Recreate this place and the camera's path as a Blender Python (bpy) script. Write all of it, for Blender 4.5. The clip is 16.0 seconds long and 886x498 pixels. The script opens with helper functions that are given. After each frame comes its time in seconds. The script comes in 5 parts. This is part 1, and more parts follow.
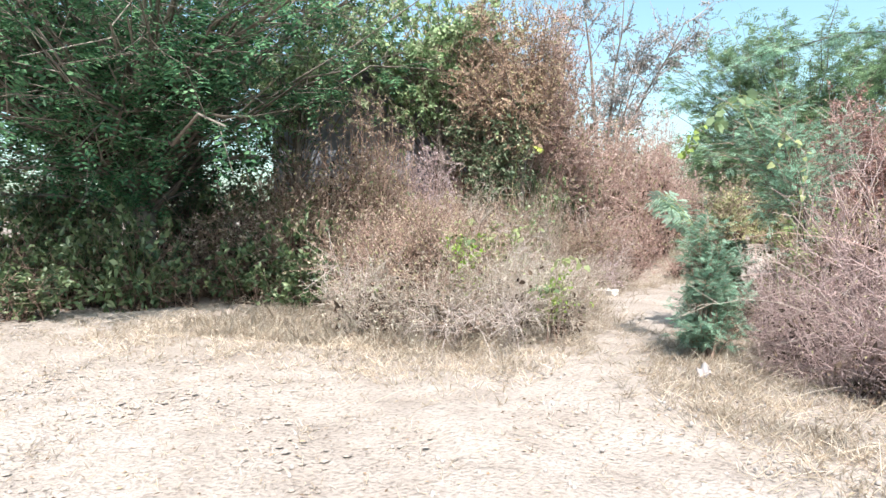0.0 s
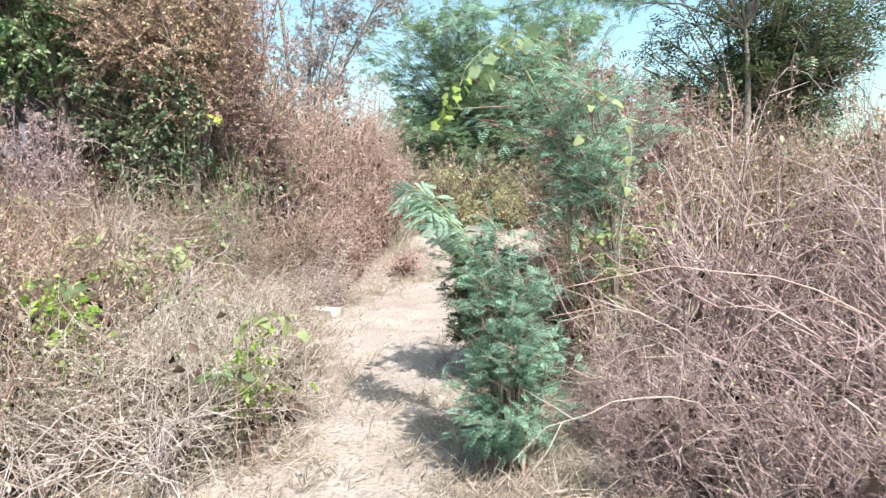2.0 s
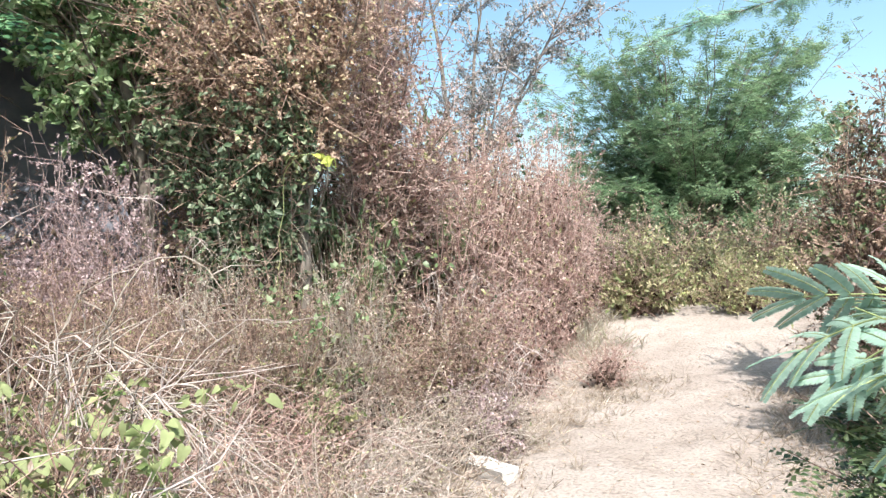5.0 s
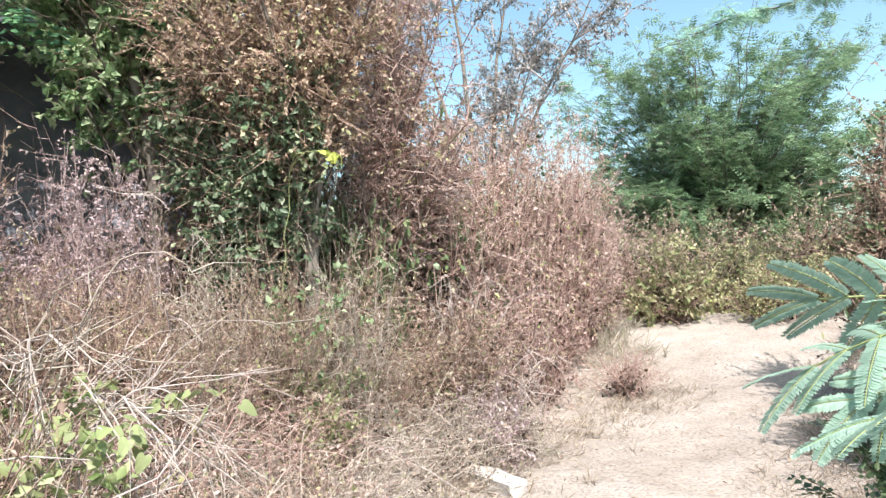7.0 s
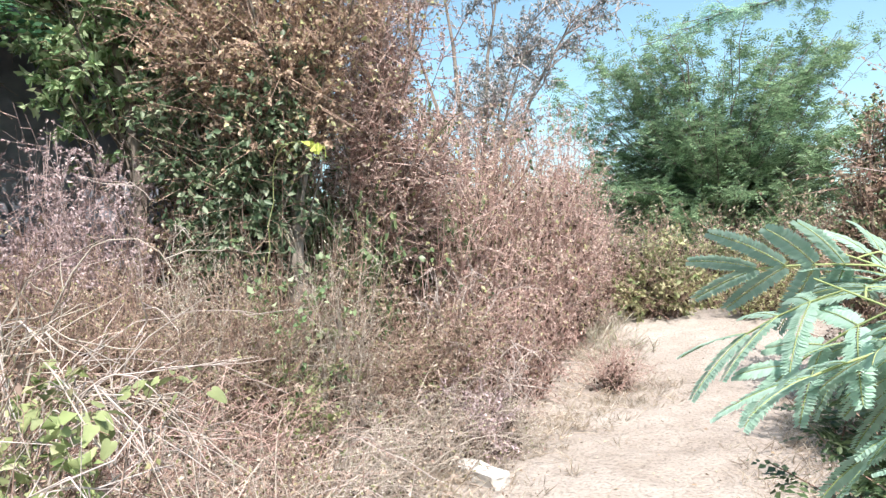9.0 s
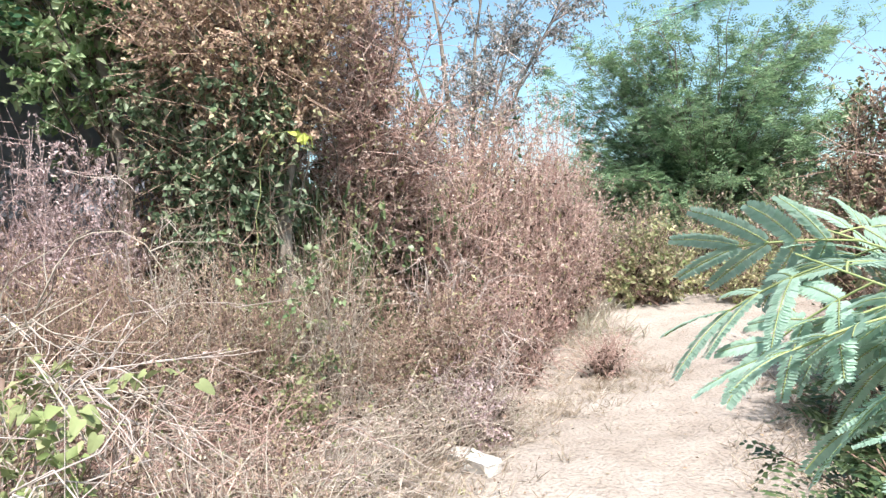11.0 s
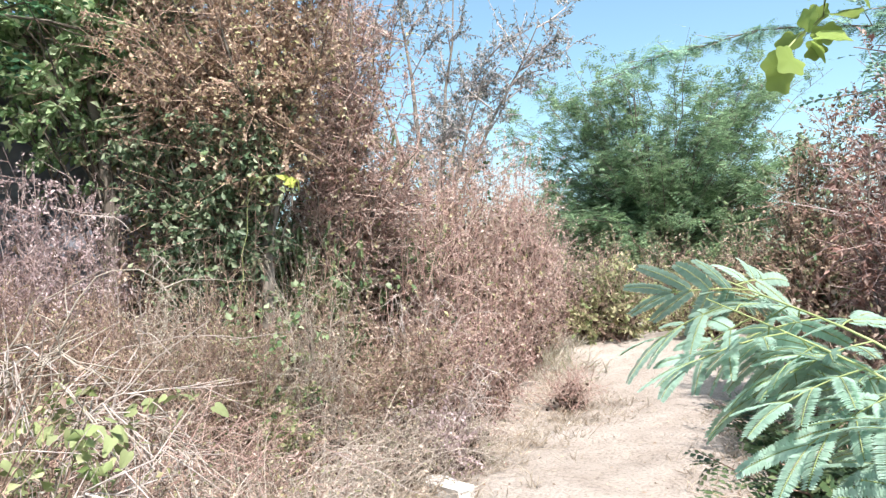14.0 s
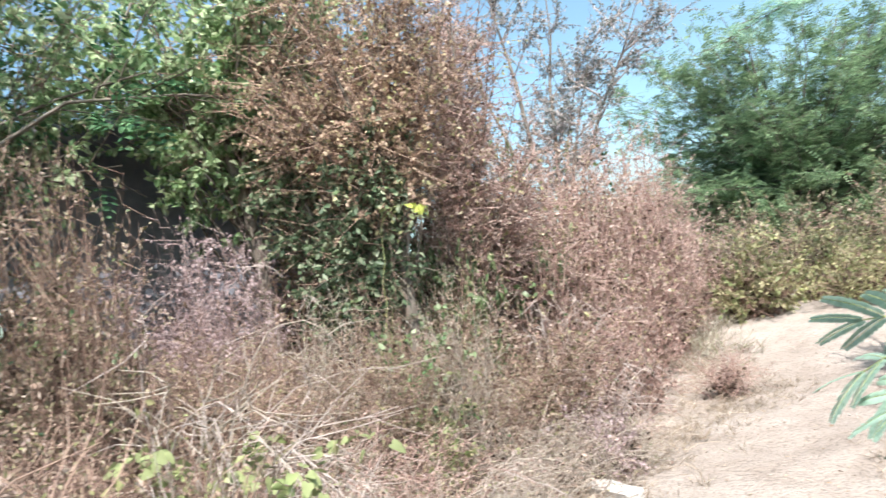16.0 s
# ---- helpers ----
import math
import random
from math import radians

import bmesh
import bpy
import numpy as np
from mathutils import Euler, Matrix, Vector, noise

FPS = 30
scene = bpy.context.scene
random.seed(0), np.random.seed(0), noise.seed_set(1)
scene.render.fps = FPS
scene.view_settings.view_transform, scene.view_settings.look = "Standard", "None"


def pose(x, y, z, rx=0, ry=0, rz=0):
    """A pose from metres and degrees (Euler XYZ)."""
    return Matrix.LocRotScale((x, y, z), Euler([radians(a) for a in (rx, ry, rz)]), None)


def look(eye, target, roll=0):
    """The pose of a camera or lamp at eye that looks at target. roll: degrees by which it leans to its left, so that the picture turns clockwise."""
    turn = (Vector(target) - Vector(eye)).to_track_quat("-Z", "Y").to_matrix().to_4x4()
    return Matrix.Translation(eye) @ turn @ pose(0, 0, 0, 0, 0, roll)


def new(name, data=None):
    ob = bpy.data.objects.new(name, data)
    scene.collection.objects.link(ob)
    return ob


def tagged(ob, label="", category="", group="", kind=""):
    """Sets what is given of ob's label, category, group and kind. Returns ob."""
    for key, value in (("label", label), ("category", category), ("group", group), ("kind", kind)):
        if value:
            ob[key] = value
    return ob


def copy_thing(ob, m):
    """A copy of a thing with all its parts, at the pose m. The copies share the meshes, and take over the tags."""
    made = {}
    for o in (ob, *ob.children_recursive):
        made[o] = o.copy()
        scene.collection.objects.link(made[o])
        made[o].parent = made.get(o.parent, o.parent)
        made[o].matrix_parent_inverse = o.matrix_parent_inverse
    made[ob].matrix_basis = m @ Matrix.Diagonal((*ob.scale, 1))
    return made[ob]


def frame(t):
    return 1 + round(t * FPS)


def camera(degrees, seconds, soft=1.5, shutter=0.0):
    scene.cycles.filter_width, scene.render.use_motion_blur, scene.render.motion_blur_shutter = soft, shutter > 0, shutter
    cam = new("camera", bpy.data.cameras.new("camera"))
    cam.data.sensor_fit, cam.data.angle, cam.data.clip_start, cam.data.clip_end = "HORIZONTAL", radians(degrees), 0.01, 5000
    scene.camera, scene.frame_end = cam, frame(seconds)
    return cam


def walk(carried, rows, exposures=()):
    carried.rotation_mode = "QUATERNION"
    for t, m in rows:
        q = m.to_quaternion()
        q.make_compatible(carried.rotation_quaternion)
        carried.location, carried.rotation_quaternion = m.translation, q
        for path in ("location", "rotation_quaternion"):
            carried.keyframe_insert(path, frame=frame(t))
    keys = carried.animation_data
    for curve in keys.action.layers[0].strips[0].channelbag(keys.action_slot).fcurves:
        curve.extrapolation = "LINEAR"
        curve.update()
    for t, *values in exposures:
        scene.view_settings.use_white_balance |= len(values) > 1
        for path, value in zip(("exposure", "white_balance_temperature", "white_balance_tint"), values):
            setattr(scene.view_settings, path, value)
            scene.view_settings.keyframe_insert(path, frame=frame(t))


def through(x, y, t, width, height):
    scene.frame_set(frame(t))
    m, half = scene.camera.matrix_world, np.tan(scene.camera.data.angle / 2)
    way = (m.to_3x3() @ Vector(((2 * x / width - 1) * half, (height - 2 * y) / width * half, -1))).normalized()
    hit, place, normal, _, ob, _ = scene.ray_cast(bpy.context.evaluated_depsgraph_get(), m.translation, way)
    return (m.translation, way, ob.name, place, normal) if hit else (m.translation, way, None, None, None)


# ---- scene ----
cam = camera(66.2, 16.0, soft=1.4, shutter=0.15)
PATH = [
    (0, (1.737, -1.255, 1.183), (0.805, 0.512, 1.084), -0.2),
    (0.5, (1.514, -0.629, 1.213), (0.662, 1.174, 1.06), 1.5),
    (1, (1.242, 0.058, 1.181), (0.786, 2.002, 1.073), -0.6),
    (1.5, (1.144, 0.797, 1.29), (0.729, 2.745, 1.108), -0.4),
    (2, (0.967, 1.374, 1.38), (0.855, 3.362, 1.193), -2.3),
    (2.5, (0.818, 1.982, 1.412), (0.34, 3.923, 1.361), -1.3),
    (2.6, (0.777, 2.101, 1.423), (0.198, 4.014, 1.362), -1.7),
    (2.7, (0.798, 2.221, 1.372), (0.303, 4.158, 1.405), -3.5),
    (3, (0.715, 2.6, 1.366), (0.28, 4.552, 1.36), -5.3),
    (3.5, (0.512, 3.16, 1.411), (-0.016, 5.088, 1.47), -3.6),
    (4, (0.378, 3.654, 1.436), (-0.289, 5.538, 1.503), -2.3),
    (4.5, (0.303, 4.047, 1.428), (-0.192, 5.984, 1.449), -2.7),
    (4.7, (0.293, 4.178, 1.443), (-0.265, 6.099, 1.467), -3.3),
    (6.8, (0.369, 4.477, 1.418), (-0.251, 6.377, 1.48), -2.9),
    (7, (0.359, 4.499, 1.416), (-0.295, 6.388, 1.466), -2.5),
    (7.5, (0.365, 4.515, 1.404), (-0.3, 6.401, 1.438), -2.2),
    (8, (0.402, 4.545, 1.393), (-0.246, 6.437, 1.435), -2.5),
    (10.5, (0.425, 4.521, 1.373), (-0.209, 6.418, 1.399), -2.2),
    (11, (0.427, 4.549, 1.371), (-0.189, 6.451, 1.381), -3.2),
    (11.5, (0.43, 4.552, 1.381), (-0.199, 6.45, 1.41), -2.4),
    (12, (0.435, 4.532, 1.387), (-0.175, 6.436, 1.453), -2.2),
    (12.5, (0.453, 4.455, 1.403), (-0.128, 6.364, 1.546), -1.8),
    (13, (0.449, 4.273, 1.365), (-0.115, 6.182, 1.561), -3.4),
    (13.5, (0.469, 4.137, 1.394), (-0.029, 6.072, 1.482), -4.4),
    (14, (0.435, 4.222, 1.386), (-0.074, 6.152, 1.497), -2.7),
    (14.5, (0.464, 4.264, 1.375), (0.036, 6.217, 1.413), -2.8),
    (15, (0.438, 4.367, 1.407), (0.044, 6.327, 1.461), -3.2),
    (15.5, (0.454, 4.303, 1.488), (0.016, 6.253, 1.575), -7.1),
    (16, (0.391, 4.137, 1.507), (-0.449, 5.946, 1.647), -9.9),
]
walk(cam, [(t, look(eye, target, roll)) for t, eye, target, roll in PATH])

# ---- light ----
SUN_AZ = math.atan2(-0.85, 0.53)          # direction towards the sun, from +x
SUN_EL = radians(54)
world = bpy.data.worlds.new("daylight")
scene.world = world
world.use_nodes = True
wn = world.node_tree
wn.nodes.clear()
sky = wn.nodes.new("ShaderNodeTexSky")
sky.sky_type = "NISHITA"
sky.sun_disc = False
sky.sun_elevation = SUN_EL
sky.sun_rotation = math.pi / 2 - SUN_AZ
sky.dust_density, sky.ozone_density, sky.air_density = 2.2, 0.15, 1.0
bg = wn.nodes.new("ShaderNodeBackground")
bg.inputs["Strength"].default_value = 0.15
wout = wn.nodes.new("ShaderNodeOutputWorld")
haze = wn.nodes.new("ShaderNodeMix")
haze.data_type, haze.blend_type = "RGBA", "MULTIPLY"
haze.inputs[0].default_value = 1.0
haze.inputs[7].default_value = (0.84, 1.0, 0.94, 1)
wn.links.new(sky.outputs[0], haze.inputs[6])
wn.links.new(haze.outputs[2], bg.inputs["Color"])
wn.links.new(bg.outputs[0], wout.inputs["Surface"])
sun_data = bpy.data.lights.new("sun", "SUN")
sun_data.energy, sun_data.angle, sun_data.color = 4.4, radians(0.53), (1.0, 0.955, 0.905)
sun = new("sun", sun_data)
sun.matrix_world = look((0, 0, 0), (-math.cos(SUN_AZ) * math.cos(SUN_EL), -math.sin(SUN_AZ) * math.cos(SUN_EL), -math.sin(SUN_EL)))
sun.location = (8, -6, 14)
scene.view_settings.exposure = 1.03


# ---- materials ----
def ramp(nodes, stops):
    r = nodes.new("ShaderNodeValToRGB")
    el = r.color_ramp.elements
    while len(el) < len(stops):
        el.new(0.5)
    for e, (p, c) in zip(el, stops):
        e.position, e.color = p, (*c, 1)
    return r


def leaf_mat(name, colors, through=0.3, rough=0.55, spec=0.3):
    """Foliage: every leaf takes its own shade, each plant leans a little to one side."""
    m = bpy.data.materials.new(name)
    m.use_nodes = True
    n, l = m.node_tree.nodes, m.node_tree.links
    p = n["Principled BSDF"]
    geo, info = n.new("ShaderNodeNewGeometry"), n.new("ShaderNodeObjectInfo")
    cr = ramp(n, [(i / (len(colors) - 1), c) for i, c in enumerate(colors)])
    l.new(geo.outputs["Random Per Island"], cr.inputs[0])
    no = n.new("ShaderNodeTexNoise")
    no.inputs["Scale"].default_value = 2.3
    no.inputs["Detail"].default_value = 3
    co = n.new("ShaderNodeTexCoord")
    l.new(co.outputs["Object"], no.inputs["Vector"])
    ma = n.new("ShaderNodeMapRange")
    ma.inputs["From Min"].default_value, ma.inputs["From Max"].default_value = 0.3, 0.7
    ma.inputs["To Min"].default_value, ma.inputs["To Max"].default_value = 0.7, 1.3
    l.new(no.outputs["Fac"], ma.inputs["Value"])
    mo = n.new("ShaderNodeMapRange")
    mo.inputs["To Min"].default_value, mo.inputs["To Max"].default_value = 0.82, 1.18
    l.new(info.outputs["Random"], mo.inputs["Value"])
    mu = n.new("ShaderNodeMath")
    mu.operation = "MULTIPLY"
    l.new(ma.outputs[0], mu.inputs[0])
    l.new(mo.outputs[0], mu.inputs[1])
    hs = n.new("ShaderNodeHueSaturation")
    l.new(cr.outputs[0], hs.inputs["Color"])
    l.new(mu.outputs[0], hs.inputs["Value"])
    l.new(hs.outputs[0], p.inputs["Base Color"])
    p.inputs["Roughness"].default_value = rough
    p.inputs["Specular IOR Level"].default_value = spec
    tr, mx = n.new("ShaderNodeBsdfTranslucent"), n.new("ShaderNodeMixShader")
    l.new(hs.outputs[0], tr.inputs["Color"])
    mx.inputs[0].default_value = through
    l.new(p.outputs[0], mx.inputs[1])
    l.new(tr.outputs[0], mx.inputs[2])
    l.new(mx.outputs[0], n["Material Output"].inputs["Surface"])
    return m


def bark_mat(name, a, b, scale=14.0):
    m = bpy.data.materials.new(name)
    m.use_nodes = True
    n, l = m.node_tree.nodes, m.node_tree.links
    p = n["Principled BSDF"]
    co, geo = n.new("ShaderNodeTexCoord"), n.new("ShaderNodeNewGeometry")
    no = n.new("ShaderNodeTexNoise")
    no.inputs["Scale"].default_value, no.inputs["Detail"].default_value = scale, 5
    l.new(co.outputs["Object"], no.inputs["Vector"])
    ad = n.new("ShaderNodeMath")
    ad.operation = "MULTIPLY_ADD"
    ad.inputs[1].default_value, ad.inputs[2].default_value = 0.7, -0.35
    l.new(geo.outputs["Random Per Island"], ad.inputs[0])
    su = n.new("ShaderNodeMath")
    l.new(ad.outputs[0], su.inputs[0])
    l.new(no.outputs["Fac"], su.inputs[1])
    cr = ramp(n, [(0.25, a), (0.8, b)])
    l.new(su.outputs[0], cr.inputs[0])
    l.new(cr.outputs[0], p.inputs["Base Color"])
    p.inputs["Roughness"].default_value = 0.85
    bu = n.new("ShaderNodeBump")
    bu.inputs["Strength"].default_value, bu.inputs["Distance"].default_value = 0.5, 0.01
    l.new(no.outputs["Fac"], bu.inputs["Height"])
    l.new(bu.outputs[0], p.inputs["Normal"])
    return m


M_DRY = leaf_mat("dry_leaf_brown", [(0.142, 0.088, 0.071), (0.371, 0.258, 0.205), (0.491, 0.371, 0.304), (0.6, 0.479, 0.409), (0.327, 0.299, 0.177), (0.24, 0.247, 0.11)])
M_PINK = leaf_mat("dry_leaf_russet", [(0.167, 0.1, 0.093), (0.408, 0.275, 0.246), (0.523, 0.39, 0.355), (0.628, 0.5, 0.46), (0.419, 0.349, 0.251)])
M_TAN = leaf_mat("dry_leaf_straw", [(0.33, 0.27, 0.204), (0.49, 0.42, 0.332), (0.6, 0.54, 0.451), (0.67, 0.62, 0.547), (0.4, 0.41, 0.257)])
M_GREY = leaf_mat("dry_leaf_lilac_grey", [(0.3, 0.21, 0.22), (0.48, 0.36, 0.38), (0.6, 0.48, 0.5), (0.5, 0.4, 0.39)])
M_RUST = leaf_mat("dry_leaf_rust", [(0.2, 0.1, 0.08), (0.36, 0.2, 0.165), (0.48, 0.29, 0.25), (0.58, 0.4, 0.35)])
M_FILIGREE = leaf_mat("leaf_grey_green", [(0.15, 0.18, 0.16), (0.26, 0.28, 0.26), (0.4, 0.38, 0.38), (0.52, 0.47, 0.49)])
M_OLIVE = leaf_mat("leaf_yellow_olive", [(0.217, 0.224, 0.095), (0.41, 0.381, 0.202), (0.536, 0.47, 0.302), (0.331, 0.37, 0.157), (0.638, 0.571, 0.403)])
M_MESQ = leaf_mat("leaf_blue_green", [(0.158, 0.284, 0.191), (0.242, 0.399, 0.286), (0.326, 0.493, 0.371), (0.42, 0.588, 0.466)], 0.42)
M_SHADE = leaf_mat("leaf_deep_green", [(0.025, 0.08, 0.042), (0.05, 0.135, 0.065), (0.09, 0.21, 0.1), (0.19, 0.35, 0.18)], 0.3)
M_ACAC = leaf_mat("leaf_acacia", [(0.11, 0.18, 0.103), (0.171, 0.26, 0.149), (0.231, 0.34, 0.196), (0.33, 0.43, 0.253)], 0.4)
M_DARK = leaf_mat("leaf_dark_green", [(0.05, 0.09, 0.045), (0.09, 0.14, 0.06), (0.15, 0.2, 0.09), (0.26, 0.3, 0.17)], 0.25, 0.4, 0.5)
M_HANG = leaf_mat("leaf_hanging_creeper", [(0.048, 0.077, 0.045), (0.096, 0.147, 0.08), (0.161, 0.208, 0.121), (0.321, 0.355, 0.242)], 0.2, 0.45, 0.4)
M_VINE = leaf_mat("leaf_vine_bright", [(0.14, 0.26, 0.04), (0.24, 0.38, 0.06), (0.36, 0.45, 0.14), (0.45, 0.5, 0.19)], 0.45, 0.45)
M_YELLOW = leaf_mat("leaf_vine_yellow", [(0.42, 0.5, 0.08), (0.55, 0.6, 0.14), (0.62, 0.64, 0.24)], 0.4)
M_SPROUT = leaf_mat("leaf_pale_sprout", [(0.18, 0.243, 0.09), (0.306, 0.351, 0.162), (0.45, 0.459, 0.27)], 0.35)
M_BARK = bark_mat("bark_grey_brown", (0.1, 0.08, 0.065), (0.26, 0.22, 0.19))
M_TWIG = bark_mat("twig_pale", (0.29, 0.225, 0.188), (0.58, 0.5, 0.44))
M_TWIGB = bark_mat("twig_brown", (0.174, 0.103, 0.083), (0.458, 0.319, 0.254))
M_TWIGR = bark_mat("twig_reddish", (0.305, 0.175, 0.154), (0.654, 0.474, 0.422))
M_CANE = bark_mat("cane_bleached", (0.286, 0.233, 0.196), (0.471, 0.409, 0.355))
M_GREENSTEM = bark_mat("stem_green", (0.2, 0.26, 0.09), (0.4, 0.42, 0.2))
M_STRAW = leaf_mat("straw", [(0.34, 0.265, 0.199), (0.5, 0.415, 0.332), (0.62, 0.54, 0.462)], 0.15)
# near-black brown: the shade inside the shrubs, put into a leaf colour
M_INNER_SHADE = leaf_mat("inner_shade_leaf", [(0.06, 0.042, 0.035), (0.12, 0.085, 0.065), (0.2, 0.145, 0.11)], 0.05, 0.8, 0.1)
M_WITHER = leaf_mat("withered_creeper_leaf", [(0.122, 0.078, 0.062), (0.268, 0.18, 0.137), (0.415, 0.291, 0.224), (0.561, 0.422, 0.325), (0.329, 0.285, 0.157)])
M_CREEPER = leaf_mat("creeper_leaf_green", [(0.132, 0.224, 0.106), (0.224, 0.33, 0.158), (0.37, 0.462, 0.264), (0.554, 0.62, 0.422)], 0.4, 0.5, 0.3)
M_TWIGL = bark_mat("twig_lilac_grey", (0.31, 0.25, 0.235), (0.56, 0.475, 0.44))
M_TWIGM = bark_mat("twig_mauve", (0.23, 0.15, 0.145), (0.53, 0.4, 0.39))
M_LITTER = leaf_mat("leaf_litter", [(0.14, 0.09, 0.06), (0.3, 0.2, 0.13), (0.45, 0.34, 0.23), (0.55, 0.45, 0.32)], 0.05)


def ground_mat():
    m = bpy.data.materials.new("sandy_soil")
    m.use_nodes = True
    n, l = m.node_tree.nodes, m.node_tree.links
    p = n["Principled BSDF"]
    co = n.new("ShaderNodeTexCoord")
    sep = []
    for s, d in ((0.45, 4), (3.0, 5), (38.0, 4)):
        t = n.new("ShaderNodeTexNoise")
        t.inputs["Scale"].default_value, t.inputs["Detail"].default_value = s, d
        l.new(co.outputs["Object"], t.inputs["Vector"])
        sep.append(t)
    cr = ramp(n, [(0.34, (0.285, 0.237, 0.207)), (0.5, (0.365, 0.312, 0.28)), (0.68, (0.43, 0.377, 0.347))])
    ad = n.new("ShaderNodeMath")
    ad.operation = "MULTIPLY_ADD"
    ad.inputs[1].default_value = 0.5
    l.new(sep[0].outputs["Fac"], ad.inputs[0])
    h = n.new("ShaderNodeMath")
    h.operation = "MULTIPLY"
    h.inputs[1].default_value = 0.5
    l.new(sep[1].outputs["Fac"], h.inputs[0])
    l.new(h.outputs[0], ad.inputs[2])
    l.new(ad.outputs[0], cr.inputs[0])
    gr = ramp(n, [(0.33, (0.62, 0.6, 0.58)), (0.5, (1, 1, 1)), (0.75, (1.08, 1.07, 1.05))])
    l.new(sep[2].outputs["Fac"], gr.inputs[0])
    mx = n.new("ShaderNodeMix")
    mx.data_type, mx.blend_type = "RGBA", "MULTIPLY"
    mx.inputs[0].default_value = 0.8
    l.new(cr.outputs[0], mx.inputs[6])
    l.new(gr.outputs[0], mx.inputs[7])
    l.new(mx.outputs[2], p.inputs["Base Color"])
    p.inputs["Roughness"].default_value = 0.95
    p.inputs["Specular IOR Level"].default_value = 0.15
    bu = n.new("ShaderNodeBump")
    bu.inputs["Strength"].default_value, bu.inputs["Distance"].default_value = 0.9, 0.025
    l.new(sep[2].outputs["Fac"], bu.inputs["Height"])
    b2 = n.new("ShaderNodeBump")
    b2.inputs["Strength"].default_value, b2.inputs["Distance"].default_value = 0.55, 0.08
    l.new(sep[1].outputs["Fac"], b2.inputs["Height"])
    l.new(bu.outputs[0], b2.inputs["Normal"])
    l.new(b2.outputs[0], p.inputs["Normal"])
    return m


def plain_mat(name, a, b, scale, rough=0.9, bump=0.4):
    m = bpy.data.materials.new(name)
    m.use_nodes = True
    n, l = m.node_tree.nodes, m.node_tree.links
    p = n["Principled BSDF"]
    co, no = n.new("ShaderNodeTexCoord"), n.new("ShaderNodeTexNoise")
    no.inputs["Scale"].default_value, no.inputs["Detail"].default_value = scale, 8
    no.inputs["Roughness"].default_value = 0.65
    l.new(co.outputs["Object"], no.inputs["Vector"])
    cr = ramp(n, [(0.3, a), (0.7, b)])
    l.new(no.outputs["Fac"], cr.inputs[0])
    l.new(cr.outputs[0], p.inputs["Base Color"])
    p.inputs["Roughness"].default_value = rough
    bu = n.new("ShaderNodeBump")
    bu.inputs["Strength"].default_value, bu.inputs["Distance"].default_value = bump, 0.02
    l.new(no.outputs["Fac"], bu.inputs["Height"])
    l.new(bu.outputs[0], p.inputs["Normal"])
    return m


M_GROUND = ground_mat()
M_WALL = plain_mat("weathered_plaster", (0.147, 0.156, 0.195), (0.292, 0.307, 0.36), 3.5)
M_DOOR = plain_mat("rusty_door", (0.1, 0.045, 0.035), (0.2, 0.1, 0.075), 6.0)
M_STONE = plain_mat("white_stone", (0.4, 0.37, 0.35), (0.68, 0.65, 0.63), 14.0)
M_ROCK = plain_mat("grey_stone", (0.28, 0.25, 0.24), (0.52, 0.48, 0.46), 8.0)
M_PAPER = plain_mat("crumpled_paper", (0.24, 0.208, 0.208), (0.416, 0.376, 0.376), 16.0, 0.7)


# ---- mesh tools ----
def mesh_of(name, verts, tris, quads, mat):
    v = np.asarray(verts, np.float32).reshape(-1, 3)
    tr = np.asarray(tris, np.int32).reshape(-1, 3)
    qu = np.asarray(quads, np.int32).reshape(-1, 4)
    me = bpy.data.meshes.new(name)
    me.vertices.add(len(v))
    me.vertices.foreach_set("co", v.ravel())
    me.loops.add(tr.size + qu.size)
    me.loops.foreach_set("vertex_index", np.concatenate([tr.ravel(), qu.ravel()]))
    me.polygons.add(len(tr) + len(qu))
    starts = np.concatenate([np.arange(len(tr)) * 3, tr.size + np.arange(len(qu)) * 4]).astype(np.int32)
    me.polygons.foreach_set("loop_start", starts)
    me.update(calc_edges=True)
    me.materials.append(mat)
    return me


